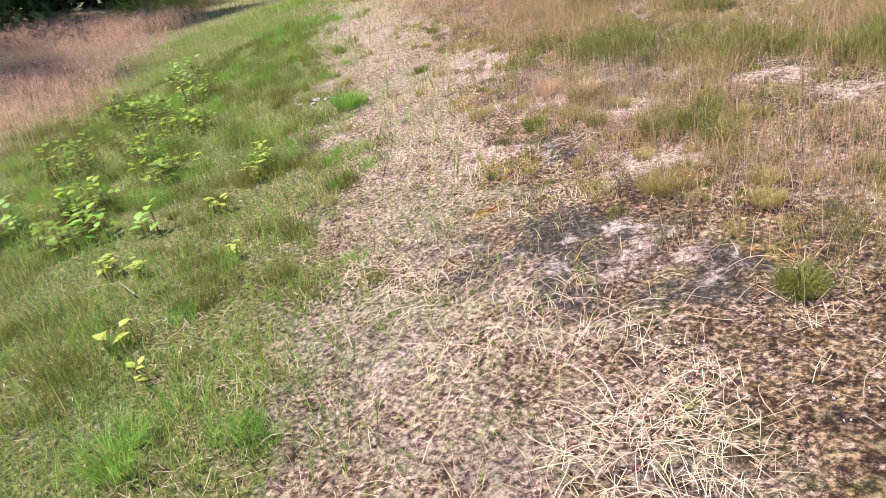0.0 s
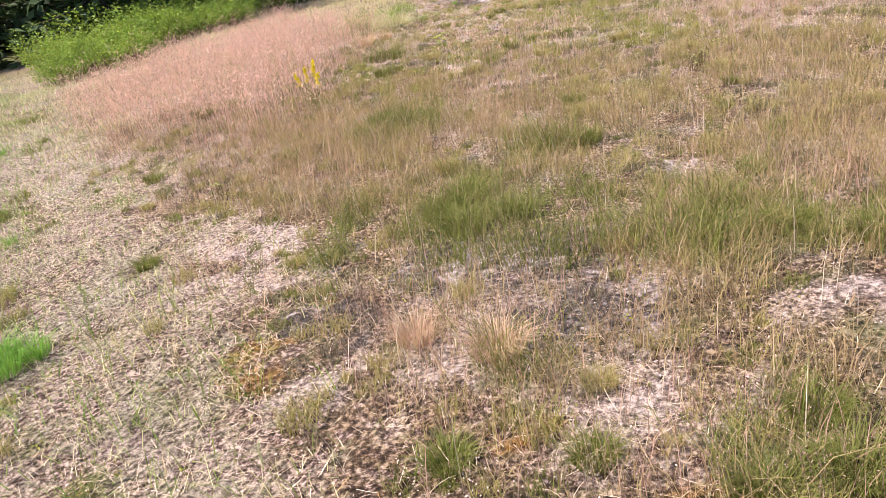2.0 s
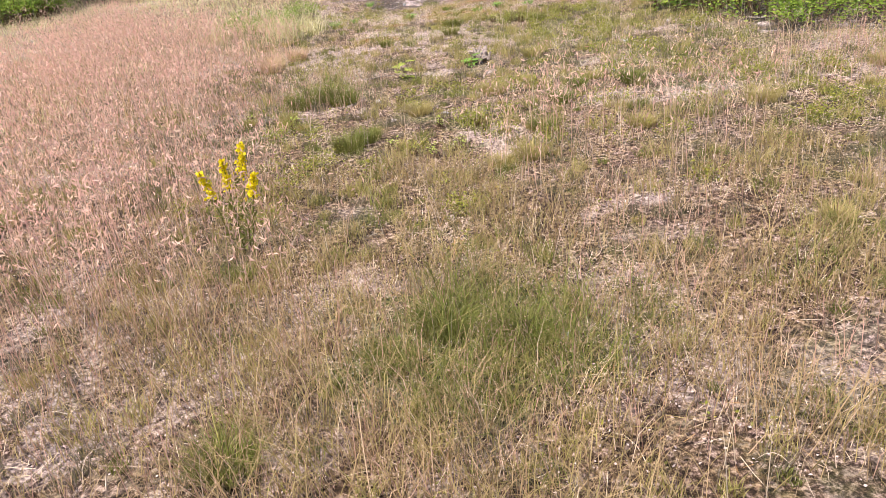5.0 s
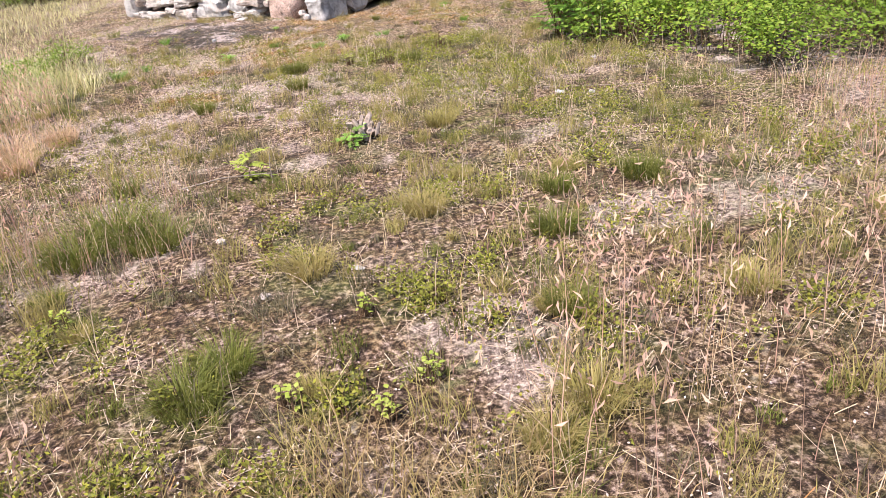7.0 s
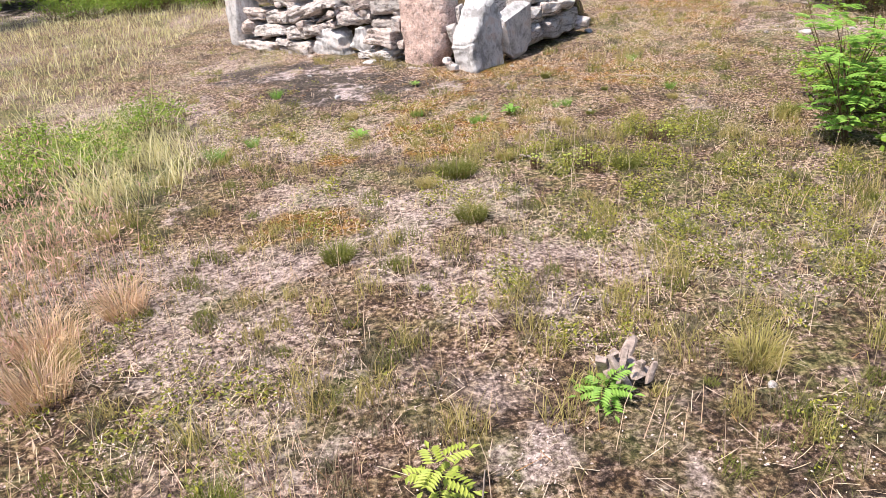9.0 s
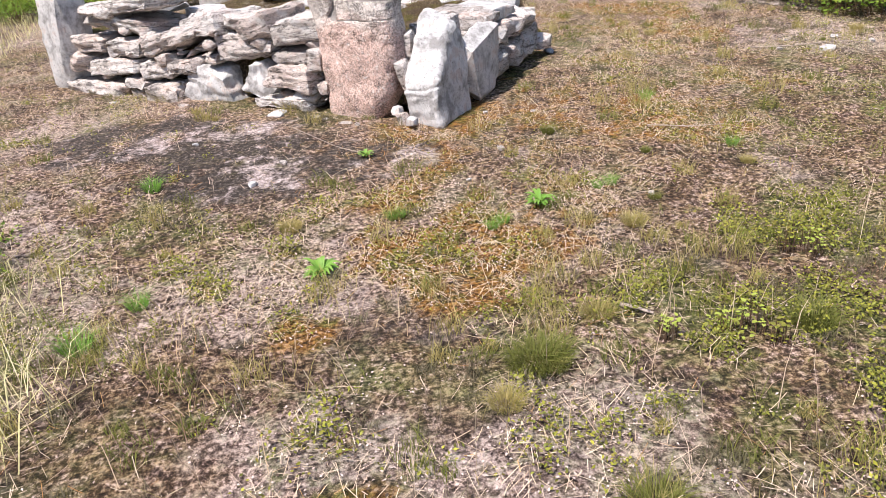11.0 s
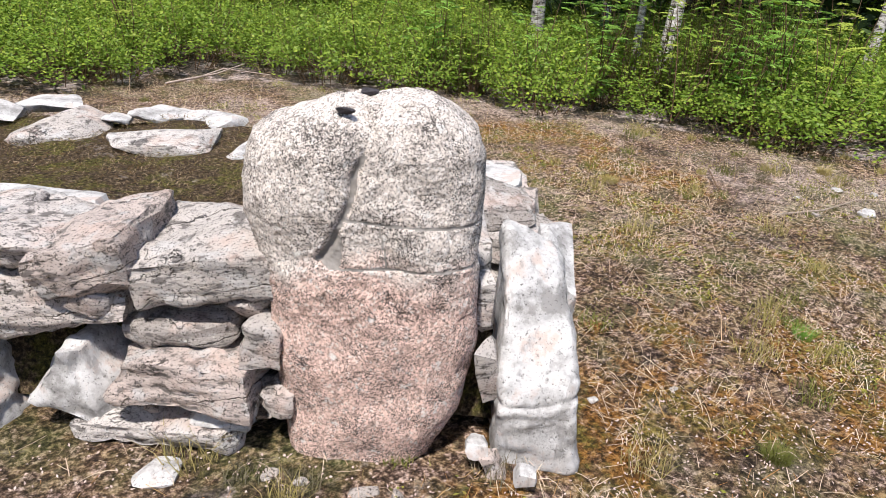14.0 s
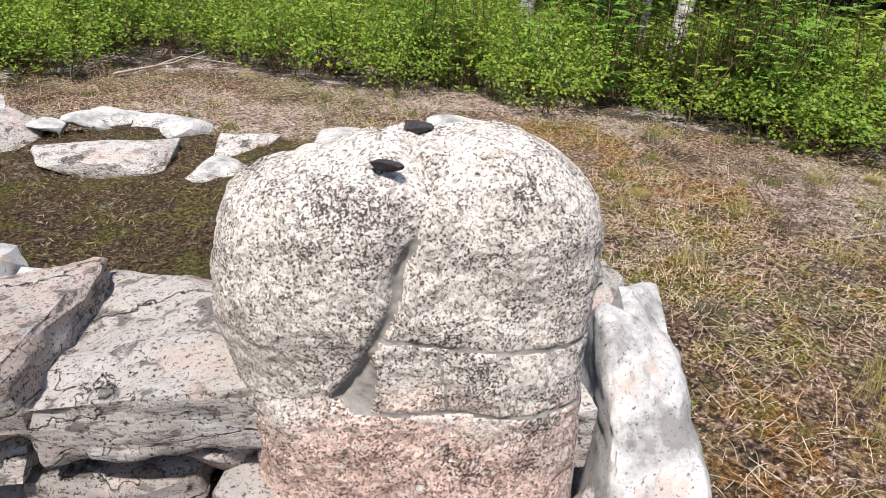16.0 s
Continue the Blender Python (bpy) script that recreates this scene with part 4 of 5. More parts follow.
def build_fill():
    """Turf and soil that fill the platform."""
    nu, nv = 70, 44
    us, vs = np.linspace(-0.18, 3.3, nu), np.linspace(0.16, 2.5, nv)
    gu, gv = np.meshgrid(us, vs, indexing="ij")
    edge = np.minimum.reduce([gu + 0.18, 3.3 - gu, gv - 0.16, 2.5 - gv])
    z = 0.10 + 0.34 * step(edge, 0.0, 0.16) + 0.06 * (vnoise(gu, gv, 0.4, 6) - 0.5) + 0.025 * (vnoise(gu, gv, 0.12, 7) - 0.5) + 0.05 * step(gv, 0.9, 0.5)
    v = np.stack([ORIGIN.x + ALONG.x * gu + INWARD.x * gv, ORIGIN.y + ALONG.y * gu + INWARD.y * gv, z], -1).reshape(-1, 3)
    idx = np.arange(nu * nv).reshape(nu, nv)
    f = np.stack([idx[:-1, :-1], idx[:-1, 1:], idx[1:, 1:], idx[1:, :-1]], -1).reshape(-1, 4)
    tagged(new("platform_fill", from_arrays("platform_fill", v, f, M_PEAT, True)), "dark brown mossy turf filling the stone platform", "turf", kind="structure")
    n = 26000
    u, q = rng.uniform(0.0, 3.1, n), rng.uniform(0.55, 2.4, n)
    x, y = ORIGIN.x + ALONG.x * u + INWARD.x * q, ORIGIN.y + ALONG.y * u + INWARD.y * q
    c = np.stack([x, y, 0.445 + 0.06 * (vnoise(u, q, 0.4, 6) - 0.5) + 0.02 * rng.random(n)], 1)
    v, f = leaves_at(c, rng.normal(0, 0.5, (n, 3)) + [0, 0, 1], 0.024, 0.0035)
    tagged(new("turf_litter", from_arrays("turf_litter", v, f, M_TURF)), "brown dead moss and needles on the turf", "litter", kind="stuff")


build_fill()

# two dark droppings on the standing stone
for seed, u, v, z, s in ((31, 0.262, 0.05, 1.121, 0.055), (32, 0.215, 0.20, 1.140, 0.05)):
    o = rock("dropping", (s * 1.2, s * 0.7, s * 0.5), M_DROP, seed, rough=0.006, cuts=2, points=16, boxy=0.3, corners=False)
    tagged(lay(o, u, v, z), "dark dry bird dropping on the granite top", "dropping")


# ---- tufts, sprigs and single plants ----
def tuft_mesh(name, mat, n, radius, height, seed):
    r = np.random.default_rng(seed)
    a, d = r.uniform(0, 6.283, n), radius * np.sqrt(r.random(n)) * 0.6
    base = np.stack([d * np.cos(a), d * np.sin(a), np.full(n, -0.01)], 1)
    h = height * r.uniform(0.5, 1.15, n)
    out = np.stack([np.cos(a), np.sin(a), np.zeros(n)], 1) * (d / radius * 0.5 + r.uniform(0.05, 0.45, n))[:, None]
    f = r.uniform(0, 6.283, n)
    side = np.stack([np.cos(f), np.sin(f), np.zeros(n)], 1) * 0.0016
    mid = base + out * h[:, None] * 0.45 + [0, 0, 1] * (h * 0.6)[:, None]
    tip = base + out * h[:, None] * 1.6 + r.normal(0, 0.02, (n, 3)) + [0, 0, 1] * (h * 0.8)[:, None]
    v = np.stack([base - side, base + side, mid - side, mid + side, tip], 1).reshape(-1, 3)
    k = np.arange(n)[:, None] * 5
    return from_arrays(name, v, np.concatenate([k + [0, 1, 3], k + [0, 3, 2], k + [2, 3, 4]], 1).reshape(-1, 3), mat)


TUFTS = {kind: [tuft_mesh("grass_tuft", mat, n, r, h, 50 + i) for i in range(3)] for kind, (mat, n, r, h) in
         dict(olive=(M_OLIVE, 480, 0.17, 0.15), green=(M_GREEN, 520, 0.17, 0.16), lush=(M_LUSH, 200, 0.12, 0.20), dry=(M_DRY, 380, 0.16, 0.20)).items()}
TUFT_LABEL = dict(olive="low olive-green tuft of wiry fescue grass", green="dense green tuft of fine heath grass", lush="fresh bright-green tuft of broad grass", dry="tan tuft of dead heath grass")


def tuft(kind, x, y, size=1.0):
    ob = new("grass_tuft", TUFTS[kind][int(abs(x * 7 + y * 13)) % 3])
    ob.matrix_world = pose(x, y, float(gz(x, y)), 0, 0, (x * 97 + y * 57) % 360) @ Matrix.Diagonal((size, size, size * 0.95, 1))
    tagged(ob, TUFT_LABEL[kind], "grass tuft", "grass tufts")


for x, y, size in ((3.93, -4.33, 1.0), (1.85, -2.81, 0.9), (2.29, -2.77, 0.85), (2.75, -2.9, 1.1), (2.95, -2.8, 1.2), (3.15, -3.0, 1.1), (2.9, -2.55, 1.0), (2.7, -1.3, 1.2), (2.96, -1.24, 1.2), (3.3, -1.4, 1.2), (0.07, 1.29, 1.3), (0.35, 1.2, 1.2), (-0.1, 1.1, 1.0),
                   (1.92, 0.28, 1.2), (-1.61, 0.31, 0.9), (1.34, -0.57, 1.5), (1.2, -0.75, 1.2), (1.44, -1.06, 1.5), (1.65, -0.9, 1.3), (-1.17, 4.75, 1.7), (-1.0, 4.6, 1.5), (-1.3, 4.55, 1.4), (0.51, 3.53, 0.9), (-0.7, 3.36, 1.2), (-0.6, 3.5, 1.0), (-1.0, 6.9, 0.9), (0.79, 4.49, 0.9)):
    tuft("green", x, y, size * 0.72)
for x, y, size in ((1.88, -2.22, 1.1), (1.51, -2.11, 0.9), (0.26, 2.95, 0.8), (1.1, 3.44, 0.9), (1.03, 0.01, 0.9), (-0.05, 8.1, 0.6), (-0.34, 7.9, 0.6), (-0.55, 7.74, 0.6), (0.45, 8.73, 0.6), (-2.1, 6.3, 1.3), (-2.0, 6.0, 1.2), (-1.9, 6.6, 1.1)):
    tuft("dry" if y < 0 or x < -1 else "olive", x, y, size * 0.8)
for x, y, size in ((-0.55, -2.3, 1.0), (-0.68, -2.2, 1.0), (-0.5, -2.15, 0.9), (2.18, -6.12, 0.9), (2.05, -6.0, 0.8), (-0.54, 9.23, 0.32), (-0.1, 8.98, 0.34), (0.56, 9.17, 0.36), (-1.73, 10.05, 0.5), (-1.94, 8.6, 0.6), (-0.16, 8.95, 0.32), (0.48, 9.16, 0.3), (1.41, 9.36, 0.36), (-1.73, 8.84, 0.45), (-0.58, 9.22, 0.3), (1.35, 10.2, 0.4)):
    tuft("lush", x, y, size)
count = 0
while count < 70:
    x, y = rng.uniform(-2.6, 4.2), rng.uniform(-4.5, 12)
    c = cover(np.array([x]), np.array([y]))
    u, v = to_uv(x, y)
    if c["soil"][0] > 0.3 or c["track"][0] > 0.5 or c["verge"][0] > 0.3 or (u > -0.75 and v > -0.25 and y > 9) or (x > 2.0 and 5 < y < 9) or rng.random() < 0.5 * c["bare"][0]:
        continue
    small = 0.35 if y > 8.7 else 0.62
    tuft(("olive", "green", "olive")[count % 3] if y < 8 else ("green", "olive")[count % 2], x, y, small * rng.uniform(0.6, 1.35))
    count += 1


def rosette(x, y, size):
    """Broad-leaved rosette of arched leaves."""
    bm = bmesh.new()
    r = random.Random(int(x * 100))
    for i in range(26):
        a, ln, rise = i * 2.4, size * r.uniform(0.7, 1.1), r.uniform(0.7, 2.2)
        d, s = Vector((math.cos(a), math.sin(a), 0)), Vector((-math.sin(a), math.cos(a), 0))
        prev = None
        for k in range(6):
            t = k / 5
            p = d * ln * t + Vector((0, 0, ln * (rise * t - 0.7 * rise * t * t) + 0.005))
            wd = size * 0.085 * math.sin(math.pi * min(1, 0.12 + 0.86 * t)) + 0.002
            row = (bm.verts.new(p - s * wd + Vector((0, 0, wd * 0.4))), bm.verts.new(p), bm.verts.new(p + s * wd + Vector((0, 0, wd * 0.4))))
            if prev:
                bm.faces.new((prev[0], prev[1], row[1], row[0]))
                bm.faces.new((prev[1], prev[2], row[2], row[1]))
            prev = row
    ob = part("leaf_rosette", bm, M_LUSH)
    ob.location = (x, y, float(gz(x, y)))
    tagged(ob, "fresh green broad-leaved weed rosette on dry ground", "plant", "leaf rosettes")


rosette(0.13, 9.08, 0.085)
rosette(-0.98, 8.84, 0.095)
rosette(-0.55, 10.0, 0.05)


def bush_meshes(seed, radius, height, twigs, per, leaf_len, leaf_wd, mat):
    r = np.random.default_rng(seed)
    lines, cs, ns = [], [], []
    for _ in range(twigs):
        a, d = r.uniform(0, 6.283), math.sqrt(r.random())
        foot = np.array([math.cos(a), math.sin(a), 0]) * radius * d * 0.45
        h = height * (1 - 0.45 * d * d) * r.uniform(0.55, 1.12)
        tip = np.array([math.cos(a) * radius * d, math.sin(a) * radius * d, h]) + r.normal(0, 0.04, 3)
        t = np.linspace(0, 1, 4)[:, None]
        p = foot + (tip - foot) * t + np.array([0, 0, 1]) * (0.25 * h * t * (1 - t))
        if len(lines) < 40:
            lines.append((p, np.linspace(0.0035, 0.0012, 4)))
        k = r.uniform(0.4, 1.0, per) ** 0.7
        q = foot + (tip - foot) * k[:, None] + np.array([0, 0, 1]) * (0.25 * h * k * (1 - k))[:, None] + r.normal(0, 1, (per, 3)) * 0.035
        cs.append(q)
        ns.append(r.normal(0, 0.55, (per, 3)) + [0.3 * math.cos(a), 0.3 * math.sin(a), 0.9])
    v, f = leaves_at(np.concatenate(cs), np.concatenate(ns), leaf_len, leaf_wd)
    sv, sf = tubes(lines, 3)
    return from_arrays("stems", sv, sf, M_STEM, True), from_arrays("foliage", v, f, mat)


BUSHES = [bush_meshes(200 + i, 0.46, 0.56, 92, 20, 0.031, 0.019, M_BUSH) for i in range(5)]


def bush(x, y, size, k, label="dense bright-green bilberry shrub at the clearing's edge", low=1.0):
    root = new("bilberry_shrub")
    for nm, me in zip(("woody_base", "foliage"), BUSHES[k % 5]):
        part(nm, me, parent=root)
    root.matrix_world = pose(x, y, float(gz(x, y)) - 0.02, 0, 0, (x * 131 + y * 71) % 360) @ Matrix.Diagonal((size, size, size * low, 1))
    tagged(root, label, "shrub", "bilberry shrubs")


def inside_hedge(x, y):
    island = x > np.interp(y, [5.2, 6.2, 7.1, 8.0, 9.0], [3.7, 2.55, 2.3, 2.1, 2.5]) and 5.2 < y < 9.0 and x < 6.6
    back = y > np.interp(x, [-9, -4, 0.3, 1.4, 2.1, 2.4, 3.1, 3.6, 3.95, 4.35, 4.8, 6, 9], [16.8, 16.9, 16.2, 16.2, 15.5, 14.7, 14.1, 13.1, 12.3, 11.1, 10.6, 9.6, 8.5])
    return island or (back and np.hypot(x - 1, y - 12) < 9.5)


k = 0
for gx in np.arange(-8.5, 9.5, 0.64):
    for gy in np.arange(5.0, 20.5, 0.64):
        x, y = gx + rng.uniform(-0.2, 0.2), gy + rng.uniform(-0.2, 0.2)
        if inside_hedge(x, y):
            bush(x, y, rng.uniform(1.05, 1.5), k, low=rng.uniform(0.6, 1.0))
            k += 1
for i, (x, y) in enumerate(((-2.75, 8.7), (-3.2, 8.9), (-2.6, 9.4), (-3.1, 8.2))):
    bush(x, y, 0.75, i, "low yellow-green leafy shrub in rank grass", 0.8)
for i in range(46):   # shrubs where the track enters the wood, and about the verge
    x, y = ((-7.6, 4.6), (-8.6, 6.6), (-10, 9.5), (-11, 12.5), (-10.6, 15.2))[i % 5]
    x, y = x + rng.normal(0, 0.9) - 0.6, y + rng.normal(0, 0.9)
    if track_side(x, y) < -1.3 or track_side(x, y) > 1.6:
        bush(x, y, rng.uniform(1.2, 1.9), i, "leafy bright-green thicket shrub beside the track")


for i in range(30):   # bright thicket behind the flowering grass
    x, y = -7.4 - 1.6 * rng.random() - 0.05 * i, 4.6 + 0.33 * i + rng.normal(0, 0.4)
    if track_side(x, y) < -1.2:
        bush(x, y, rng.uniform(1.0, 1.7), i, "leafy bright-green thicket shrub beside the track")


for i, (x, y) in enumerate(((-12.4, 3.4), (-13.1, 3.9), (-12.6, 2.6), (-14.1, 5.3), (-14.8, 5.8), (-14.3, 4.5))):
    if track_side(x, y) > 1.5:
        bush(x, y, 1.5 + 0.1 * (i % 4), i, "leafy bright-green shrub on the bank beyond the verge")


def sprigs(name, label, xy, mat, per, size, height):
    x, y = xy
    n = len(x)
    o = rng.normal(0, 1, (n, per, 3)) * [size, size, 0]
    o[..., 2] = height * rng.random((n, per))
    c = np.stack([x, y, np.zeros(n)], 1)[:, None] + o
    c = c.reshape(-1, 3)
    c[:, 2] += gz(c[:, 0], c[:, 1])
    v, f = leaves_at(c, rng.normal(0, 0.6, c.shape) + [0, 0, 0.9], 0.016, 0.009)
    tagged(new(name, from_arrays(name, v, f, mat)), label, "ground cover", kind="stuff")


NEAR = (-3.8, 4.8, -6.6, 16.6)
off_stones = lambda x, y: ~((to_uv(x, y)[0] > -0.55) & (to_uv(x, y)[0] < 3.3) & (to_uv(x, y)[1] > 0.0) & (to_uv(x, y)[1] < 2.5))
sprigs("lingonberry_sprigs", "low yellow-green lingonberry sprigs creeping over dry ground", scatter(46000, -2, 3.4, 2.2, 9.5, lambda c, x, y: c["sprig"] * step(c["n4"] + 0.5 * c["n5"], 0.62, 0.95) * np.where(y > 5, 0.6, 1)), M_SPRIG, 13, 0.024, 0.085)
sprigs("creeping_herbs", "tiny green herbs and moss shoots between the dry straws", scatter(50000, -2.8, 4.5, -4.2, 15.5, lambda c, x, y: step(c["n4"] + 0.6 * c["n5"], 0.8, 1.15) * (0.10 + 0.6 * c["lean_green"]) * off_stones(x, y)), M_SPRIG, 7, 0.02, 0.035)
sprigs("verge_herbs", "small green herbs in the grassy verge", scatter(9000, -6, 3.2, -7, 3, lambda c, x, y: c["verge"] * 0.35), M_GREEN, 7, 0.03, 0.06)

# standing grass
field("dry_heath_grass", "thin dead tan heath grass", "grass", scatter(150000, *NEAR, lambda c, x, y: np.clip(step(c["n1"] + 0.6 * c["n3"] + 0.6 * c["n4"], 1.0, 1.3) * 0.75 - 0.8 * c["bare"] - 0.45 * c["track"] - 0.5 * c["verge"] - c["soil"] - c["pale"] - c["moss"], 0.02, 1) * np.where(y > 8.7, 0.15, 1) * off_stones(x, y)), M_DRY, 0.09, 0.0026, 0.5, 0.4)
field("olive_heath_grass", "thin olive-green heath grass", "grass", scatter(150000, *NEAR, lambda c, x, y: np.clip(step(c["n1"] + c["n2"] + 0.6 * c["n4"], 1.25, 1.55) * np.where((y > 1.5) & (y < 7), 0.45, 0.8) - 0.5 * c["track"] - c["soil"] - c["pale"] - c["moss"], 0.015, 1) * np.where(y > 8.7, 0.10, 1) * off_stones(x, y)), M_OLIVE, 0.10, 0.0028, 0.45, 0.4)
field("brown_heath_grass", "brownish-olive matted heath grass beside the track", "grass", scatter(120000, -1.5, 5.2, -4.2, 3.0, lambda c, x, y: np.clip(step(-c["s"], 1.5, 2.3) * step(c["n1"] + c["n2"] + 0.6 * c["n4"], 0.85, 1.4) - c["pale"] - 0.9 * c["soil"], 0, 1)), M_HEATH, 0.12, 0.0028, 0.5, 0.5)
field("pink_zone_stalks", "brown stalks under the flowering bent grass", "grass", scatter(56000, -13, 2.2, -5, 12.5, lambda c, x, y: c["pink"] * 0.8), M_HEATH, 0.24, 0.0035, 0.35, 0.3)
field("green_heath_grass", "dense dark-green fine heath grass", "grass", scatter(90000, 0, 4.8, -4.5, 1.8, lambda c, x, y: c["green"]), M_GREEN, 0.15, 0.003, 0.5, 0.5)
field("verge_grass", "soft green grass on the track's verge", "grass", scatter(170000, -9, 3.4, -7.6, 9, lambda c, x, y: np.maximum(c["verge"] * (0.45 + 0.55 * c["n2"]) * (1 - 0.85 * c["moss"]), 0.22 * c["track"])), M_VERGE, 0.10, 0.0035, 0.5, 0.6)
field("verge_lush_grass", "fresh light-green grass on the verge", "grass", scatter(90000, -9, 3.0, -7, 9, lambda c, x, y: c["verge"] * step(c["n1"], 0.35, 0.65)), M_LUSH, 0.09, 0.0035, 0.5, 0.6)
field("track_grass", "short trodden pale grass on the track", "grass", scatter(90000, -9, 4.0, -7, 8, lambda c, x, y: c["track"] * (0.55 + 0.45 * c["n2"])), M_TRACK, 0.045, 0.003, 0.9, 0.6)
field("far_heath_grass", "pale dry grass over the far heath", "grass", scatter(60000, -13, -3.4, 2, 18, lambda c, x, y: np.clip(0.6 - 0.5 * c["verge"] - 0.4 * c["track"], 0.1, 1)), M_TRACK, 0.10, 0.006, 0.5, 0.5)
field("back_heath_grass", "olive-green grass before the shrubs", "grass", scatter(40000, -3.5, 4.6, 8.8, 17, lambda c, x, y: (0.05 + 0.5 * c["lean_green"] * step(c["n4"], 0.45, 0.65)) * (1 - c["soil"]) * (1 - 0.9 * c["moss"]) * off_stones(x, y)), M_OLIVE, 0.035, 0.0028, 0.6, 0.5)
field("mixed_green_grass", "short yellow-green grass mixed into the heath", "grass", scatter(90000, -2.6, 4.4, 2, 9.5, lambda c, x, y: 0.8 * c["lean_green"] * (1 - c["pale"]) * (1 - c["moss"]) * step(c["n4"] + 0.5 * c["n5"], 0.75, 1.0)), M_GREEN, 0.06, 0.0028, 0.6, 0.5)
field("rank_grass", "tall yellow-green rank grass clump", "grass", scatter(16000, -4.2, -1.6, 6.6, 10, lambda c, x, y: c["clump"] * step(c["n2"], 0.35, 0.65)), M_TRACK, 0.22, 0.004, 0.5, 0.6)

def cushions(name, label, count, x0, x1, y0, y1, mat, per, radius, h, density):
    """Many small tussocks, each a knot of short stiff blades."""
    cx, cy = scatter(count, x0, x1, y0, y1, density)
    size = rng.uniform(0.45, 1.5, len(cx))
    a, d = rng.uniform(0, 6.283, (len(cx), per)), radius * np.sqrt(rng.random((len(cx), per))) * size[:, None]
    x, y = (cx[:, None] + d * np.cos(a)).ravel(), (cy[:, None] + d * np.sin(a)).ravel()
    hh = (h * size[:, None] * rng.uniform(0.5, 1.2, a.shape)).ravel()
    v, f = blades(np.stack([x, y, gz(x, y) - 0.004], 1), hh, np.full(len(x), 0.003), rng.uniform(0.1, 0.7, len(x)), rng.uniform(0, 0.5, len(x)))
    tagged(new(name, from_arrays(name, v, f, mat)), label, "tussock", kind="stuff")


open_heath = lambda c, x, y: (1 - c["track"]) * (1 - c["verge"]) * (1 - c["soil"]) * off_stones(x, y) * ~((x > 2.2) & (y > 5) & (y < 9)) * np.where(y > 8.6, 0.3, 1) * (1 - 0.7 * c["pale"])
cushions("grey_tussocks", "small dark grey-brown heather tussocks", 1500, -2.6, 4.3, -4.2, 12.5, M_CUSHION, 70, 0.05, 0.05, open_heath)
cushions("olive_tussocks", "small olive-green fescue tussocks", 1300, -2.6, 4.3, -4.2, 15.5, M_GREEN, 70, 0.055, 0.06, open_heath)
cushions("yellow_tussocks", "small straw-yellow grass tussocks", 1000, -2.6, 4.3, -4.2, 12.5, M_OLIVE, 70, 0.06, 0.09, open_heath)
cushions("pale_verge_tussocks", "fresh light-green tussocks of verge grass", 700, -6, 3.0, -7, 4, M_LUSH, 90, 0.09, 0.12, lambda c, x, y: c["verge"] * step(c["n2"], 0.4, 0.6))
cushions("verge_tussocks", "thick tussocks of verge grass", 1300, -6, 3.0, -7, 4, M_GREEN, 110, 0.10, 0.11, lambda c, x, y: c["verge"])

# litter on the ground
litter("straw_litter", "pale dead straws lying over the ground", scatter(190000, *NEAR, lambda c, x, y: np.clip(step(c["n2"] + 0.6 * c["n4"], 0.6, 1.05) * 0.75 + 0.08 + 0.3 * c["moss"] * (y > 8.5) - 0.4 * c["verge"] - 0.4 * c["soil"] * (y > 5) - 0.8 * c["soil"], 0.03, 1) * off_stones(x, y)), M_STRAW, 0.045, 0.0009)
litter("rusty_litter", "rust-brown needles and moss stalks on the ground", scatter(70000, -2.5, 4.6, -5, 13.5, lambda c, x, y: (0.9 * c["moss"] + 0.04) * off_stones(x, y)), M_RUSTY, 0.04, 0.0009, 0.02)

def long_straws(name, label, xy, mat, length, wd):
    """Long dead stalks thrown over one another, each a bowed ribbon of four pieces."""
    x, y = xy
    n = len(x)
    a, curl = rng.uniform(0, 2 * np.pi, n), rng.normal(0, 0.55, n)
    ln, arch = length * np.exp(rng.normal(0, 0.4, n)), rng.uniform(0.006, 0.05, n)
    rows = []
    px, py = x.copy(), y.copy()
    for k in range(5):
        t = k / 4
        b = a + curl * (t - 0.5)
        z = gz(px, py) + 0.006 + arch * math.sin(math.pi * (0.12 + 0.8 * t))
        q = wd * (1 - 0.5 * t)
        rows += [np.stack([px - np.sin(b) * q, py + np.cos(b) * q, z], 1), np.stack([px + np.sin(b) * q, py - np.cos(b) * q, z + q * 0.6], 1)]
        px, py = px + np.cos(b) * ln / 4, py + np.sin(b) * ln / 4
    v = np.stack(rows, 1).reshape(-1, 3)
    k = np.arange(n)[:, None] * 10
    f = np.concatenate([k + [2 * i, 2 * i + 1, 2 * i + 3, 2 * i + 2] for i in range(4)], 1).reshape(-1, 4)
    tagged(new(name, from_arrays(name, v, f, mat)), label, "litter", kind="stuff")


long_straws("long_straw_litter", "long pale dead grass stalks thrown over the heath", scatter(6500, -2.4, 4.4, -6.2, 13.5, lambda c, x, y: np.clip(step(c["n1"] + c["n3"], 0.7, 1.3) * 0.9 + 0.1 - 0.8 * c["verge"] - 0.45 * c["soil"] * (y > 6), 0.04, 1) * off_stones(x, y)), M_STRAW, 0.11, 0.0009)
long_straws("tangled_straws", "tangle of long bleached grass stalks on dark soil", scatter(2600, 1.9, 4.6, -5.7, -3.3, lambda c, x, y: step(c["n2"] + 0.4 * c["n4"], 0.45, 1.0) * (0.2 + 0.8 * step(-y, 4.3, 4.7))), M_STRAW, 0.13, 0.0012)
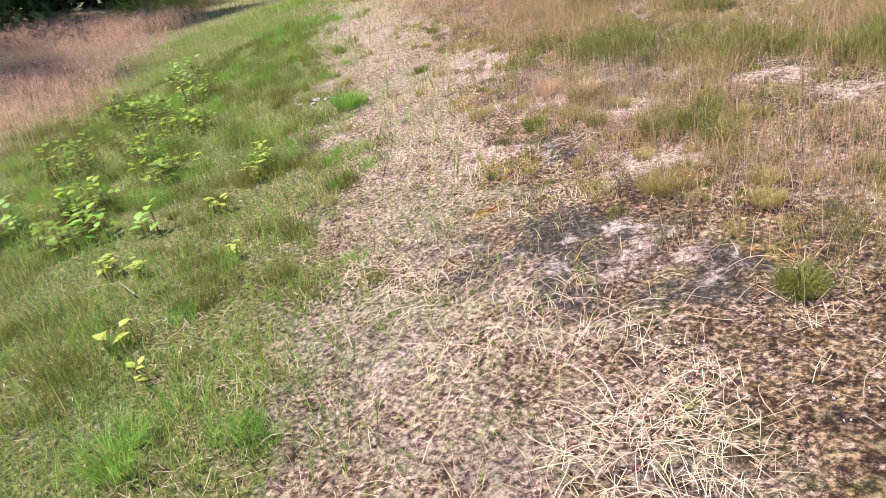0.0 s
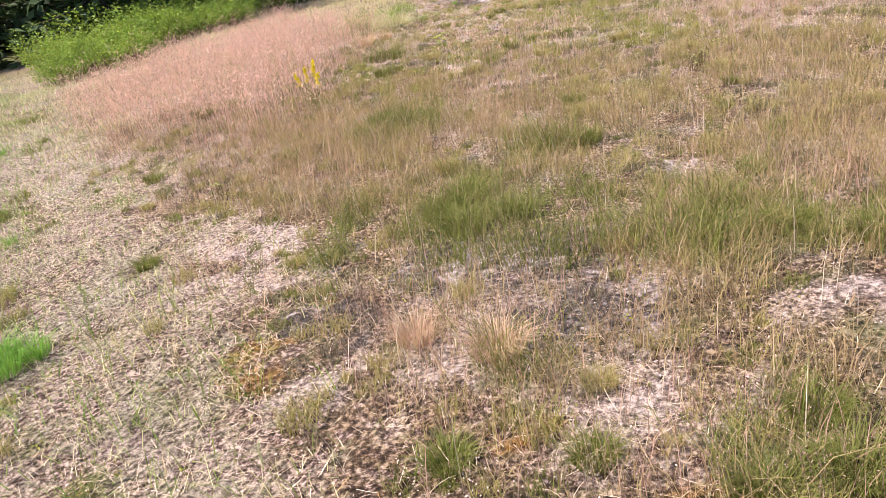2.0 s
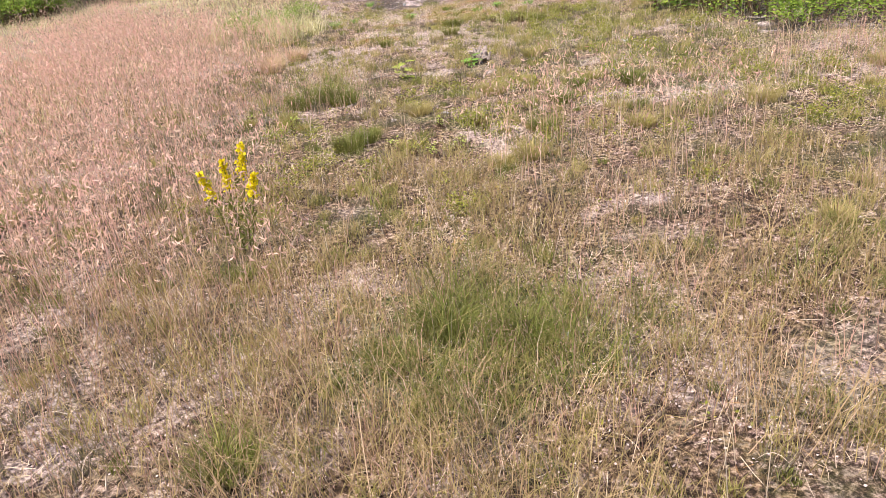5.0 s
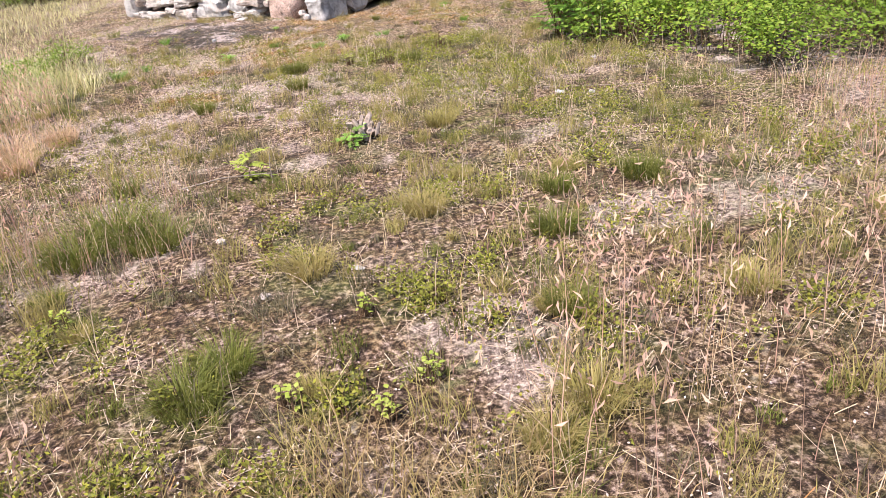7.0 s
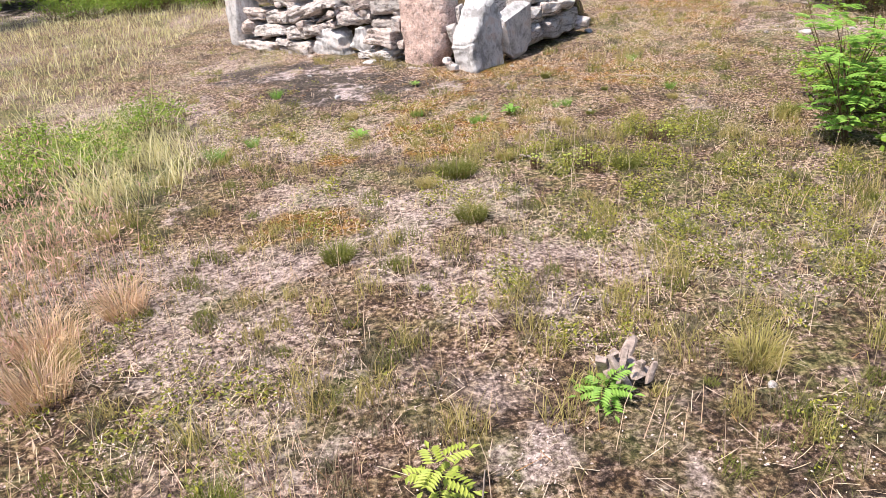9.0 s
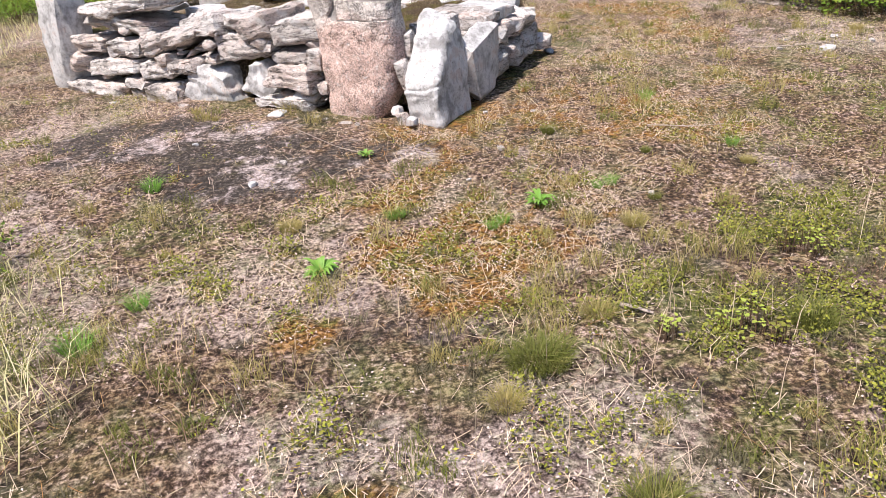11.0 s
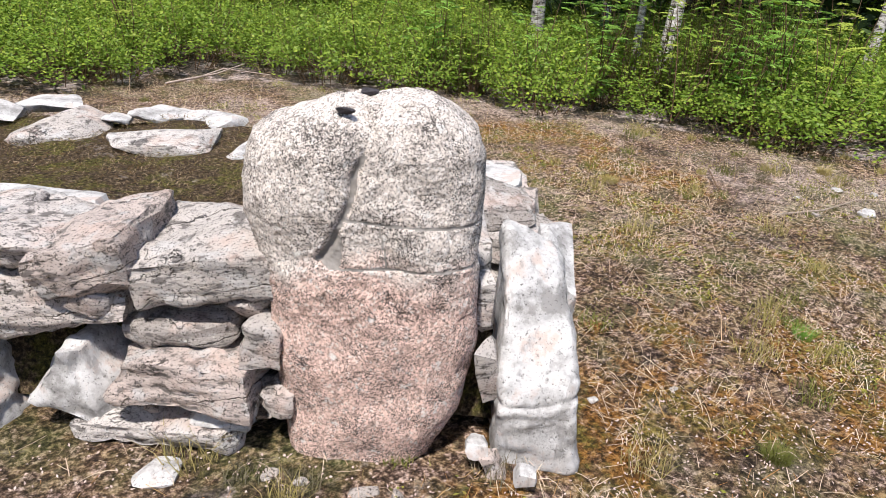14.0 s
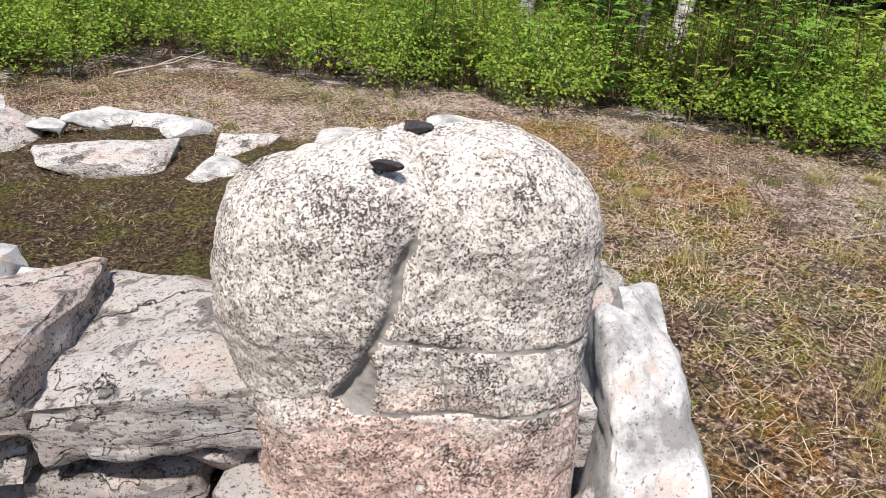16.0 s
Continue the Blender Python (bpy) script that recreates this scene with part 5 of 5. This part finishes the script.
long_straws("straws_by_the_stones", "long golden dead stalks on the rusty moss", scatter(6000, -1.4, 3.0, 8.3, 12.2, lambda c, x, y: step(c["n2"] + 0.5 * c["n3"] + 0.3 * c["moss"], 0.6, 1.15) * (1 - 0.8 * c["soil"]) * off_stones(x, y)), M_STRAW, 0.075, 0.0010)


def chips(name, label, xy, mat, size):
    """Flat crumbs of dead leaf, bark and lichen."""
    x, y = xy
    c = np.stack([x, y, gz(x, y) + rng.uniform(0.003, 0.012, len(x))], 1)
    v, f = leaves_at(c, rng.normal(0, 0.35, c.shape) + [0, 0, 1], size, size * 0.6)
    tagged(new(name, from_arrays(name, v, f, mat)), label, "litter", kind="stuff")


chips("leaf_crumbs", "pale pinkish crumbs of dead leaves and lichen", scatter(200000, -3.2, 4.6, -5, 15.5, lambda c, x, y: np.clip(step(c["n4"] + 0.5 * c["n5"] + 0.3 * c["n1"], 0.75, 1.25) * 0.7 + 0.05 + 0.2 * c["pale"] + 0.45 * (y > 8.6) - 0.5 * c["verge"] - 0.7 * c["soil"], 0, 1) * off_stones(x, y)), M_CRUMB, 0.011)
chips("dark_crumbs", "dark crumbs of peat, cones and bark", scatter(90000, -3.2, 4.6, -5, 15.5, lambda c, x, y: np.clip(step(c["n2"] + 0.6 * (1 - c["n5"]), 0.85, 1.25), 0.06, 1) * off_stones(x, y) * 0.7), M_DARKCRUMB, 0.016)

# airy heads
plumes("pink_bent_grass", "tall pinkish haze of flowering bent grass", scatter(62000, -13, 2.2, -5, 12.5, lambda c, x, y: c["pink"] * (0.35 + 0.65 * c["n2"])), M_PINK, 0.46, 12, 0.018)
plumes("brown_heath_panicles", "brownish flowering heads of wavy hair grass", scatter(36000, -2, 4.8, -4.2, 5.5, lambda c, x, y: np.clip(step(c["n1"] + 0.6 * c["n3"], 0.65, 1.1) - c["track"] - c["verge"], 0, 1) * 0.5), M_BROWN, 0.18, 9, 0.005, 0.4, 0.022)
plumes("tan_panicles", "thin pale stalks with straw-coloured heads", scatter(11000, -3, 4.6, -4.2, 8.5, lambda c, x, y: np.clip(0.25 - c["track"] - c["verge"], 0, 1)), M_STRAW, 0.22, 6, 0.005, 0.3, 0.015)


# ---- single plants and dead wood ----
def compound_leaf(bm, foot, way, up, length, pairs, leaflet):
    """A rowan leaf: pointed leaflets in pairs along an arched stalk."""
    side = way.cross(up).normalized()
    for k in range(pairs * 2 + 1):
        t = 1.0 if k == pairs * 2 else 0.25 + 0.7 * (k // 2) / pairs
        p = foot + way * length * t + up * length * (0.25 * t - 0.45 * t * t)
        d = way if k == pairs * 2 else (side * (1 if k % 2 else -1) + way * 0.45).normalized()
        s = d.cross(up).normalized() * leaflet * 0.19
        tip = p + d * leaflet - up * leaflet * 0.2
        m = p + d * leaflet * 0.5
        a, b, c, e = bm.verts.new(p), bm.verts.new(m + s), bm.verts.new(tip), bm.verts.new(m - s)
        bm.faces.new((a, b, c))
        bm.faces.new((a, c, e))


def rowan(x, y, height, leaves, length, seed, label, mat=None):
    root = tagged(new("rowan_sapling"), label, "sapling", "rowan saplings")
    r = random.Random(seed)
    lines, bm = [], bmesh.new()
    for s in range(max(1, leaves // 9)):
        lean = Vector((r.uniform(-0.4, 0.4), r.uniform(-0.4, 0.4), 1)) * height * r.uniform(0.7, 1.05)
        pts = [tuple(lean * t + Vector((0.03 * math.sin(5 * t + s), 0.03 * math.cos(4 * t), 0))) for t in (0, 0.25, 0.5, 0.75, 1)]
        lines.append((pts, np.linspace(0.008, 0.002, 5) * min(1, height)))
        for k in range(9):
            t = 0.15 + 0.85 * k / 8
            a = k * 2.4 + s
            way = Vector((math.cos(a), math.sin(a), r.uniform(0.0, 0.6))).normalized()
            compound_leaf(bm, lean * t, way, Vector((0, 0, 1)), length * r.uniform(0.7, 1.1), 6, length * 0.38)
    for line in lines:
        part("stem", from_arrays("stem", *tubes([line], 4), M_STEM, True), parent=root)
    part("foliage", bm, mat or M_ROWAN, root, smooth=False)
    root.location = (x, y, float(gz(x, y)) - 0.01)


rowan(1.95, 7.85, 0.75, 45, 0.17, 1, "leafy green rowan sapling at the shrubs' edge")
rowan(2.15, 7.55, 0.60, 36, 0.16, 2, "leafy green rowan sapling at the shrubs' edge")
rowan(2.2, 8.3, 0.9, 45, 0.17, 3, "leafy green rowan sapling at the shrubs' edge")
rowan(5.2, 12.2, 1.7, 72, 0.20, 4, "young rowan among bilberry shrubs by the birch")
rowan(4.6, 13.6, 1.6, 63, 0.20, 5, "young rowan among bilberry shrubs by the birch")
rowan(5.1, 11.65, 1.2, 18, 0.20, 6, "slender light-green rowan shoot above the shrubs", M_YOUNG)
rowan(3.3, 14.6, 1.2, 45, 0.18, 7, "young rowan among bilberry shrubs")
rowan(1.6, 17.6, 1.2, 36, 0.18, 8, "young rowan above the back shrubs", M_YOUNG)
rowan(-0.05, 5.72, 0.10, 9, 0.10, 9, "tiny rowan seedling beside the broken stump")
rowan(-0.62, 5.35, 0.16, 9, 0.10, 10, "tiny yellow-green rowan seedling in the grass", M_YOUNG)
for i, (x, y, h, n, light) in enumerate(((4.35, 12.05, 1.1, 45, 0), (4.6, 12.4, 1.3, 54, 0), (3.95, 13.2, 1.0, 45, 0), (3.7, 13.7, 0.95, 40, 0), (4.5, 11.45, 1.05, 20, 1), (4.15, 12.5, 1.15, 22, 1), (4.9, 11.9, 1.4, 54, 0), (2.75, 15.1, 1.15, 20, 1), (1.2, 16.7, 1.0, 20, 1))):
    rowan(x, y, h, n, 0.125, 30 + i, "slender light-green rowan shoot above the shrubs" if light else "leafy young rowan at the shrubs' edge", M_YOUNG if light else M_ROWAN)
rowan(4.9, 11.6, 1.45, 18, 0.24, 77, "slender light-green rowan shoot above the shrubs", M_YOUNG)
rowan(6.0, 14.5, 2.0, 72, 0.2, 11, "young rowan in the wood's shade")


def broad_plant(x, y, height, n, size, seed, mat, label):
    """A small seedling with broad pointed leaves."""
    root = tagged(new("seedling"), label, "plant", "broad-leaved seedlings")
    r = random.Random(seed)
    bm = bmesh.new()
    lines = []
    for i in range(n):
        a, z = i * 2.4 + seed, height * r.uniform(0.15, 1.0)
        d = Vector((math.cos(a), math.sin(a), r.uniform(-0.1, 0.4))).normalized()
        wide = height * 0.35 if n <= 30 else 0.22
        foot = Vector((r.uniform(-1, 1) * wide, r.uniform(-1, 1) * wide, 0))
        base = foot + Vector((0, 0, z))
        lines.append(([tuple(foot), tuple(foot * 1.1 + Vector((0, 0, z * 0.5))), tuple(base)], [0.002, 0.0017, 0.0012]))
        s = d.cross(Vector((0, 0, 1))).normalized()
        k = size * r.uniform(0.7, 1.2)
        mids = [bm.verts.new(base + d * k * t + Vector((0, 0, 0.12 * k * math.sin(3.1 * t)))) for t in (0, 0.35, 0.7, 1)]
        lefts = [bm.verts.new(base + d * k * t + s * k * q + Vector((0, 0, 0.1 * k))) for t, q in ((0.3, 0.33), (0.65, 0.24))]
        rights = [bm.verts.new(base + d * k * t - s * k * q + Vector((0, 0, 0.1 * k))) for t, q in ((0.3, 0.33), (0.65, 0.24))]
        for g in (lefts, rights):
            bm.faces.new((mids[0], mids[1], g[0]))
            bm.faces.new((mids[1], mids[2], g[1], g[0]))
            bm.faces.new((mids[2], mids[3], g[1]))
    if n <= 30:
        for line in lines:
            part("stem", from_arrays("stem", *tubes([line], 3), M_STEM), parent=root)
    else:
        tagged(part("stalkwork", from_arrays("stalkwork", *tubes(lines, 3), M_STEM), parent=root), kind="stuff")
    part("foliage", bm, mat, root, smooth=False)
    root.location = (x, y, float(gz(x, y)))


broad_plant(1.28, -5.64, 0.13, 4, 0.11, 1, M_YOUNG, "yellow-green seedling with four broad leaves")
for i, (x, y, h, n, m) in enumerate(((-0.1, -3.62, 0.15, 20, M_YOUNG), (0.0, -3.8, 0.16, 18, M_YOUNG), (-0.3, -3.5, 0.15, 18, M_YOUNG), (0.25, -4.3, 0.12, 14, M_YOUNG), (0.36, -5.18, 0.13, 22, M_YOUNG), (0.55, -5.1, 0.12, 16, M_YOUNG), (1.7, -5.75, 0.1, 5, M_YOUNG), (1.1, -4.8, 0.1, 5, M_YOUNG),
                                     (-0.7, -4.9, 0.42, 60, M_BUSH), (-1.2, -4.6, 0.5, 70, M_BUSH), (-1.1, -3.9, 0.35, 50, M_BUSH), (-1.9, -3.6, 0.55, 70, M_BUSH), (-2.5, -4.0, 0.7, 80, M_BUSH), (-2.2, -2.9, 0.5, 60, M_BUSH), (-3.2, -2.8, 0.7, 80, M_BUSH), (-3.6, -1.9, 0.6, 70, M_BUSH), (-4.6, -2.4, 0.8, 80, M_BUSH), (-5.0, -1.2, 0.7, 70, M_ROWAN), (-1.6, -5.1, 0.6, 70, M_ROWAN),
                                     (-0.4, -4.9, 0.25, 14, M_ROWAN), (0.0, -4.7, 0.2, 12, M_ROWAN))):
    broad_plant(x, y, h if n <= 30 else 0.5 * h, n, 0.06 if m is M_YOUNG else 0.085, 20 + i, m, "yellow-green broad-leaved seedlings in the verge" if m is M_YOUNG else "green broad-leaved sapling by the verge")
for i, (x, y) in enumerate(((-0.27, 3.19), (-0.15, 3.15), (-0.4, 3.25), (-0.75, 3.35), (0.0, 3.3), (-0.15, 3.69), (0.1, 3.7), (-1.2, 3.95), (-1.6, 4.15), (-0.5, 4.3), (0.1, 7.88), (0.3, 7.85), (0.42, 7.72), (2.62, 2.03), (2.7, 2.2), (-3.0, 2.4), (-2.6, 8.0), (-2.9, 8.6), (0.91, 8.28), (0.98, 8.2), (0.36, 7.8), (-3.17, 2.61), (-0.72, -0.09))):
    broad_plant(x, y, 0.085 if i < 13 else 0.13, 30, 0.021, 60 + i, M_YOUNG if i % 3 else M_SPRIG, "small yellow-green leafy plant in dry heath")


for i, (x, y, h) in enumerate(((4.75, 12.3, 1.15), (4.55, 12.75, 1.05), (4.95, 12.6, 1.3), (4.4, 13.15, 1.0), (3.4, 14.3, 0.95))):
    broad_plant(x, y, h, 110, 0.10, 110 + i, M_BUSH, "green broad-leaved sapling among the shrubs")


def goldenrod(x, y):
    """A flowering stem group with spikes of small yellow florets."""
    root = tagged(new("yellow_flower"), "bright yellow flower spikes on leafy green stems", "flower")
    r = random.Random(5)
    lines = []
    fl, st = [], []
    for i, (dx, dy, h) in enumerate(((-0.02, 0.02, 0.46), (0.07, 0.05, 0.52), (-0.12, -0.02, 0.42), (0.13, -0.02, 0.40))):
        p = [(dx * 0.3, dy * 0.3, 0), (dx * 0.6, dy * 0.6, h * 0.5), (dx, dy, h)]
        lines.append((p, [0.004, 0.003, 0.002]))
        for k in range(170):
            t = r.uniform(0.70, 1.0)
            w0 = 0.022 * (1.25 - t) * 2
            fl.append((dx * t + r.gauss(0, w0 * 0.6), dy * t + r.gauss(0, w0 * 0.6), h * t))
        for k in range(26):
            t = r.uniform(0.1, 0.7)
            st.append((dx * t + r.gauss(0, 0.025), dy * t + r.gauss(0, 0.025), h * t))
    v, f = tubes(lines, 4)
    part("stem", from_arrays("stem", v, f, M_GREEN, True), parent=root)
    v, f = leaves_at(np.array(fl), rng.normal(0, 1, (len(fl), 3)), 0.017, 0.014)
    part("flowers", from_arrays("flowers", v, f, M_YELLOW), parent=root)
    v, f = leaves_at(np.array(st), rng.normal(0, 0.7, (len(st), 3)) + [0, 0, 0.6], 0.055, 0.012)
    part("leaves", from_arrays("leaves", v, f, M_GREEN), parent=root)
    root.location = (x, y, float(gz(x, y)))


goldenrod(-0.93, 2.02)


def stump(x, y):
    """A rotten, splintered root stump."""
    root = tagged(new("broken_stump"), "bleached splintered remains of a small stump", "stump")
    r = random.Random(3)
    core = rock("core", (0.17, 0.12, 0.12), M_DEAD, 71, parent=root, rough=0.03, cuts=2, points=16, boxy=0.3, corners=False)
    core.location = (0, 0, 0.04)
    for i in range(11):
        a = r.uniform(0, 6.28)
        o = rock("splinter", (r.uniform(0.02, 0.045), r.uniform(0.015, 0.03), r.uniform(0.07, 0.17)), M_DEAD, 300 + i, parent=root, rough=0.006, cuts=2, points=8)
        o.matrix_basis = pose(0.09 * math.cos(a) * r.uniform(0.3, 1), 0.06 * math.sin(a), r.uniform(0.03, 0.09), r.uniform(-40, 40), r.uniform(-50, 50), r.uniform(0, 360))
    root.location = (x, y, float(gz(x, y)))


stump(0.05, 5.80)


def stick(points, radius, label, mat=None):
    p = [(x, y, float(gz(x, y)) + z) for x, y, z in points]
    v, f = tubes([(p, np.linspace(radius, radius * 0.5, len(p)))], 5)
    tagged(new("stick", from_arrays("stick", v, f, mat or M_TWIG, True)), label, "stick", "fallen sticks")


stick([(-0.95, 5.22, 0.05), (-0.75, 5.24, 0.06), (-0.5, 5.26, 0.05)], 0.005, "straight pale twig caught in the grass")
stick([(-0.50, 5.24, 0.0), (-0.5, 5.25, 0.09), (-0.49, 5.26, 0.17)], 0.004, "short grey upright twig in the grass")
stick([(0.05, 8.12, 0.015), (0.09, 8.07, 0.02), (0.13, 8.02, 0.012)], 0.011, "short bleached stick on dry ground")
stick([(2.6, 10.9, 0.02), (2.9, 10.75, 0.02), (3.3, 10.7, 0.02), (3.7, 10.45, 0.03)], 0.006, "long thin dead twig near the shrubs")
stick([(-0.9, 10.6, 0.02), (-0.7, 10.2, 0.02), (-0.55, 10.0, 0.015)], 0.003, "thin bent dead stalk on dark soil")
stick([(1.1, 9.75, 0.02), (1.3, 9.62, 0.02), (1.55, 9.6, 0.02)], 0.005, "thin grey twig on rusty moss")
stick([(2.7, 11.3, 0.02), (2.9, 11.5, 0.06), (3.4, 11.6, 0.08)], 0.005, "dead heather branch under the shrubs", M_STEM)
stick([(1.2, 15.9, 0.03), (1.6, 15.7, 0.10), (1.9, 15.75, 0.16)], 0.012, "bleached dead branch under the shrubs", M_DEAD)
stick([(1.4, 15.9, 0.02), (1.75, 15.85, 0.12), (2.1, 15.6, 0.06)], 0.010, "bleached dead branch under the shrubs", M_DEAD)
stick([(0.86, -5.3, 0.03), (0.6, -5.25, 0.05), (0.35, -5.35, 0.03)], 0.006, "pale dead twig in the verge")
stick([(1.0, -3.4, 0.02), (1.4, -3.9, 0.03), (2.1, -4.4, 0.02)], 0.003, "long dry stalk over bare soil")
stick([(1.3, 6.3, 0.02), (1.9, 5.95, 0.02)], 0.004, "thin dry twig among sprigs")

# scattered small stones
for i, (x, y, s, tone) in enumerate(((3.08, 10.57, 0.13, 0), (3.39, 10.86, 0.09, 0), (2.8, 10.75, 0.07, 1), (3.0, 10.95, 0.06, 0), (3.6, 10.7, 0.08, 0), (0.21, 9.83, 0.07, 1), (0.35, 10.5, 0.05, 0), (0.62, 10.35, 0.04, 1), (-1.2, 9.9, 0.08, 0), (-1.02, 10.12, 0.07, 1),
                                     (-1.5, 10.6, 0.05, 0), (1.35, 6.1, 0.08, 0), (1.55, 6.05, 0.06, 0), (1.9, 6.9, 0.06, 0), (-0.7, 4.5, 0.05, 1), (-0.5, 3.95, 0.05, 1), (0.5, 1.2, 0.07, 0), (1.1, 4.9, 0.05, 0), (-0.15, 4.05, 0.06, 0), (0.5, 5.7, 0.05, 1), (0.7, 9.0, 0.05, 1), (-0.1, 9.5, 0.05, 0),
                                     (-1.33, -2.0, 0.13, 1), (-1.2, -1.95, 0.09, 1), (-1.25, -2.1, 0.08, 1), (-1.45, -2.1, 0.08, 1), (1.25, 12.0, 0.1, 0), (1.35, 11.75, 0.12, 0))):
    o = rock("small_stone", (s, s * 0.75, s * 0.45), (M_PALE, M_GNEISS)[tone], 500 + i, rough=0.006, cuts=2, points=16, boxy=0.5, corners=False)
    o.matrix_world = pose(x, y, float(gz(x, y)) + s * 0.12, 0, 0, i * 50)
    tagged(o, "small pale stone lying on the ground", "stone", "small loose stones")


# ---- trees ----
def tree(name, x, y, height, radius, bark, lean, crown_mat, label, category, seed, kind, far=False):
    root = tagged(new(name), label, category, "trees of the wood")
    r = np.random.default_rng(seed)
    t = np.linspace(0, 1, 9)
    p = np.stack([lean[0] * height * t + 0.05 * np.sin(4 * t + seed), lean[1] * height * t + 0.05 * np.cos(3 * t), height * t], 1)
    lines = [(p, radius * (1 - 0.85 * t) * (1 + 0.5 * np.exp(-t * 18)))]
    part("trunk", from_arrays("trunk", *tubes(lines, 10), bark, True), parent=root)
    limbs, cs, ns = [], [], []
    whorls = 46 if kind == "spruce" else 26
    for i in range(whorls):
        s = (0.06 if kind == "spruce" else 0.32) + (0.92 if kind == "spruce" else 0.66) * i / whorls
        a = i * 2.4 + r.uniform(-0.4, 0.4)
        ln = (0.24 * height * (1.05 - s) + 0.2) if kind == "spruce" else height * 0.24 * r.uniform(0.6, 1.1) * (1.25 - s)
        foot = np.array([np.interp(s, t, p[:, j]) for j in range(3)])
        rise = -0.25 if kind == "spruce" else 0.55
        d = np.array([math.cos(a), math.sin(a), rise])
        q = foot + d * ln * np.linspace(0, 1, 4)[:, None] + np.array([0, 0, 0.12 * ln]) * (np.linspace(0, 1, 4) ** 2)[:, None]
        limbs.append((q, np.linspace(radius * 0.28 * (1.1 - s), 0.006, 4)))
        n = 110 if far else 120
        k = r.uniform(0.12, 1.0, n)
        c = foot + d * ln * k[:, None]
        c = c + r.normal(0, 1, (n, 3)) * (np.array([0.16, 0.16, 0.09]) if kind == "spruce" else np.array([0.3, 0.3, 0.26])) * ln * 0.8
        cs.append(c)
        ns.append(r.normal(0, 0.7, (n, 3)) + [0, 0, 0.8])
    if kind == "birch":
        for limb in limbs:
            part("limb", from_arrays("limb", *tubes([limb], 4), bark, True), parent=root)
    else:
        tagged(part("branchwork", from_arrays("branchwork", *tubes(limbs, 4), bark, True), parent=root), kind="stuff")
    big = (0.34, 0.17) if kind == "spruce" else (0.11, 0.075)
    part("crown", from_arrays("crown", *leaves_at(np.concatenate(cs), np.concatenate(ns), *big), crown_mat), parent=root)
    root.location = (x, y, float(gz(x, y)) - 0.05)


for i, (x, y, h, rad, lx, ly) in enumerate(((5.1, 13.2, 9.0, 0.065, 0.10, -0.02), (5.25, 13.6, 6.0, 0.04, 0.02, 0.03), (5.88, 15.53, 9.5, 0.07, 0.02, 0.0), (7.3, 12.1, 7.0, 0.05, 0.10, -0.02), (7.18, 15.43, 9, 0.05, 0.0, 0.03))):
    tree("birch", x, y, h, rad, M_BIRCH, (lx, ly), M_CROWN, "white-barked birch with dark scars at the wood's edge", "tree", 400 + i, "birch")
for i, (x, y) in enumerate(((0.5, 22), (3.5, 21.5), (6.8, 18.5), (9.5, 15.5), (10.5, 12), (-3.5, 22.5), (-8, 22), (11, 8.5), (-12, 19), (-15, 14.5), (-17, 11), (-19, 7.5), (-20, 3.5), (-17.5, -0.5), (-14, -4), (-22, 10), (-24, 5), (-18, 17), (9, 20), (-12, 24), (13, 16), (-13, 13.5), (-16.5, 1), (-15.5, -6), (-19, -2), (5.5, 22.5), (-5.5, 23.5))):
    tree("spruce", x, y, 10 + 3 * ((i * 7) % 4) / 2, 0.16, M_BARK, (0.01, 0.0), M_SPRUCE, "dark dense spruce at the wood's edge", "tree", 600 + i, "spruce", True)


# ---- undergrowth behind the shrubs and about the track's far end ----
def undergrowth(name, label, x, y, top, mat, ln, wd):
    z = gz(x, y) + top * (0.35 + 0.65 * vnoise(x, y, 1.1, 11)) * rng.random(len(x)) ** 0.6
    v, f = leaves_at(np.stack([x, y, z], 1), rng.normal(0, 0.6, (len(x), 3)) + [0, 0, 0.8], ln, wd)
    tagged(new(name, from_arrays(name, v, f, mat)), label, "undergrowth", kind="stuff")


n = 90000
x, y = rng.uniform(-10, 13, n), rng.uniform(9, 26, n)
keep = (np.hypot(x - 1, y - 12) > 8.6) & (y > np.interp(x, [-10, 0, 4, 8, 13], [18.5, 18.5, 15, 11.5, 9]))
undergrowth("wood_undergrowth", "dark green bilberry undergrowth on the wood's floor", x[keep], y[keep], 1.7, M_BUSH, 0.08, 0.055)
n = 70000
x, y = rng.uniform(-26, -6, n), rng.uniform(-8, 24, n)
side = track_side(x, y)
keep = ((side > 10) | ((side < -1.4) & (np.hypot(x + 6, y - 4) > 7.5) & (x < np.interp(y, [-8, 5, 12, 24], [-9, -9.5, -10.5, -9])))) & (rng.random(n) < 0.8)
undergrowth("track_undergrowth", "tangled green undergrowth before the dark wood", x[keep], y[keep], 1.3, M_BUSH, 0.10, 0.065)

n = 60000
a, r = rng.uniform(0, 2 * np.pi, n), rng.uniform(21, 36, n)
x, y = r * np.cos(a) - 2, r * np.sin(a) + 6
undergrowth("far_wood", "dark green wall of the surrounding spruce wood", x, y, 6.0, M_SPRUCE, 0.8, 0.5)
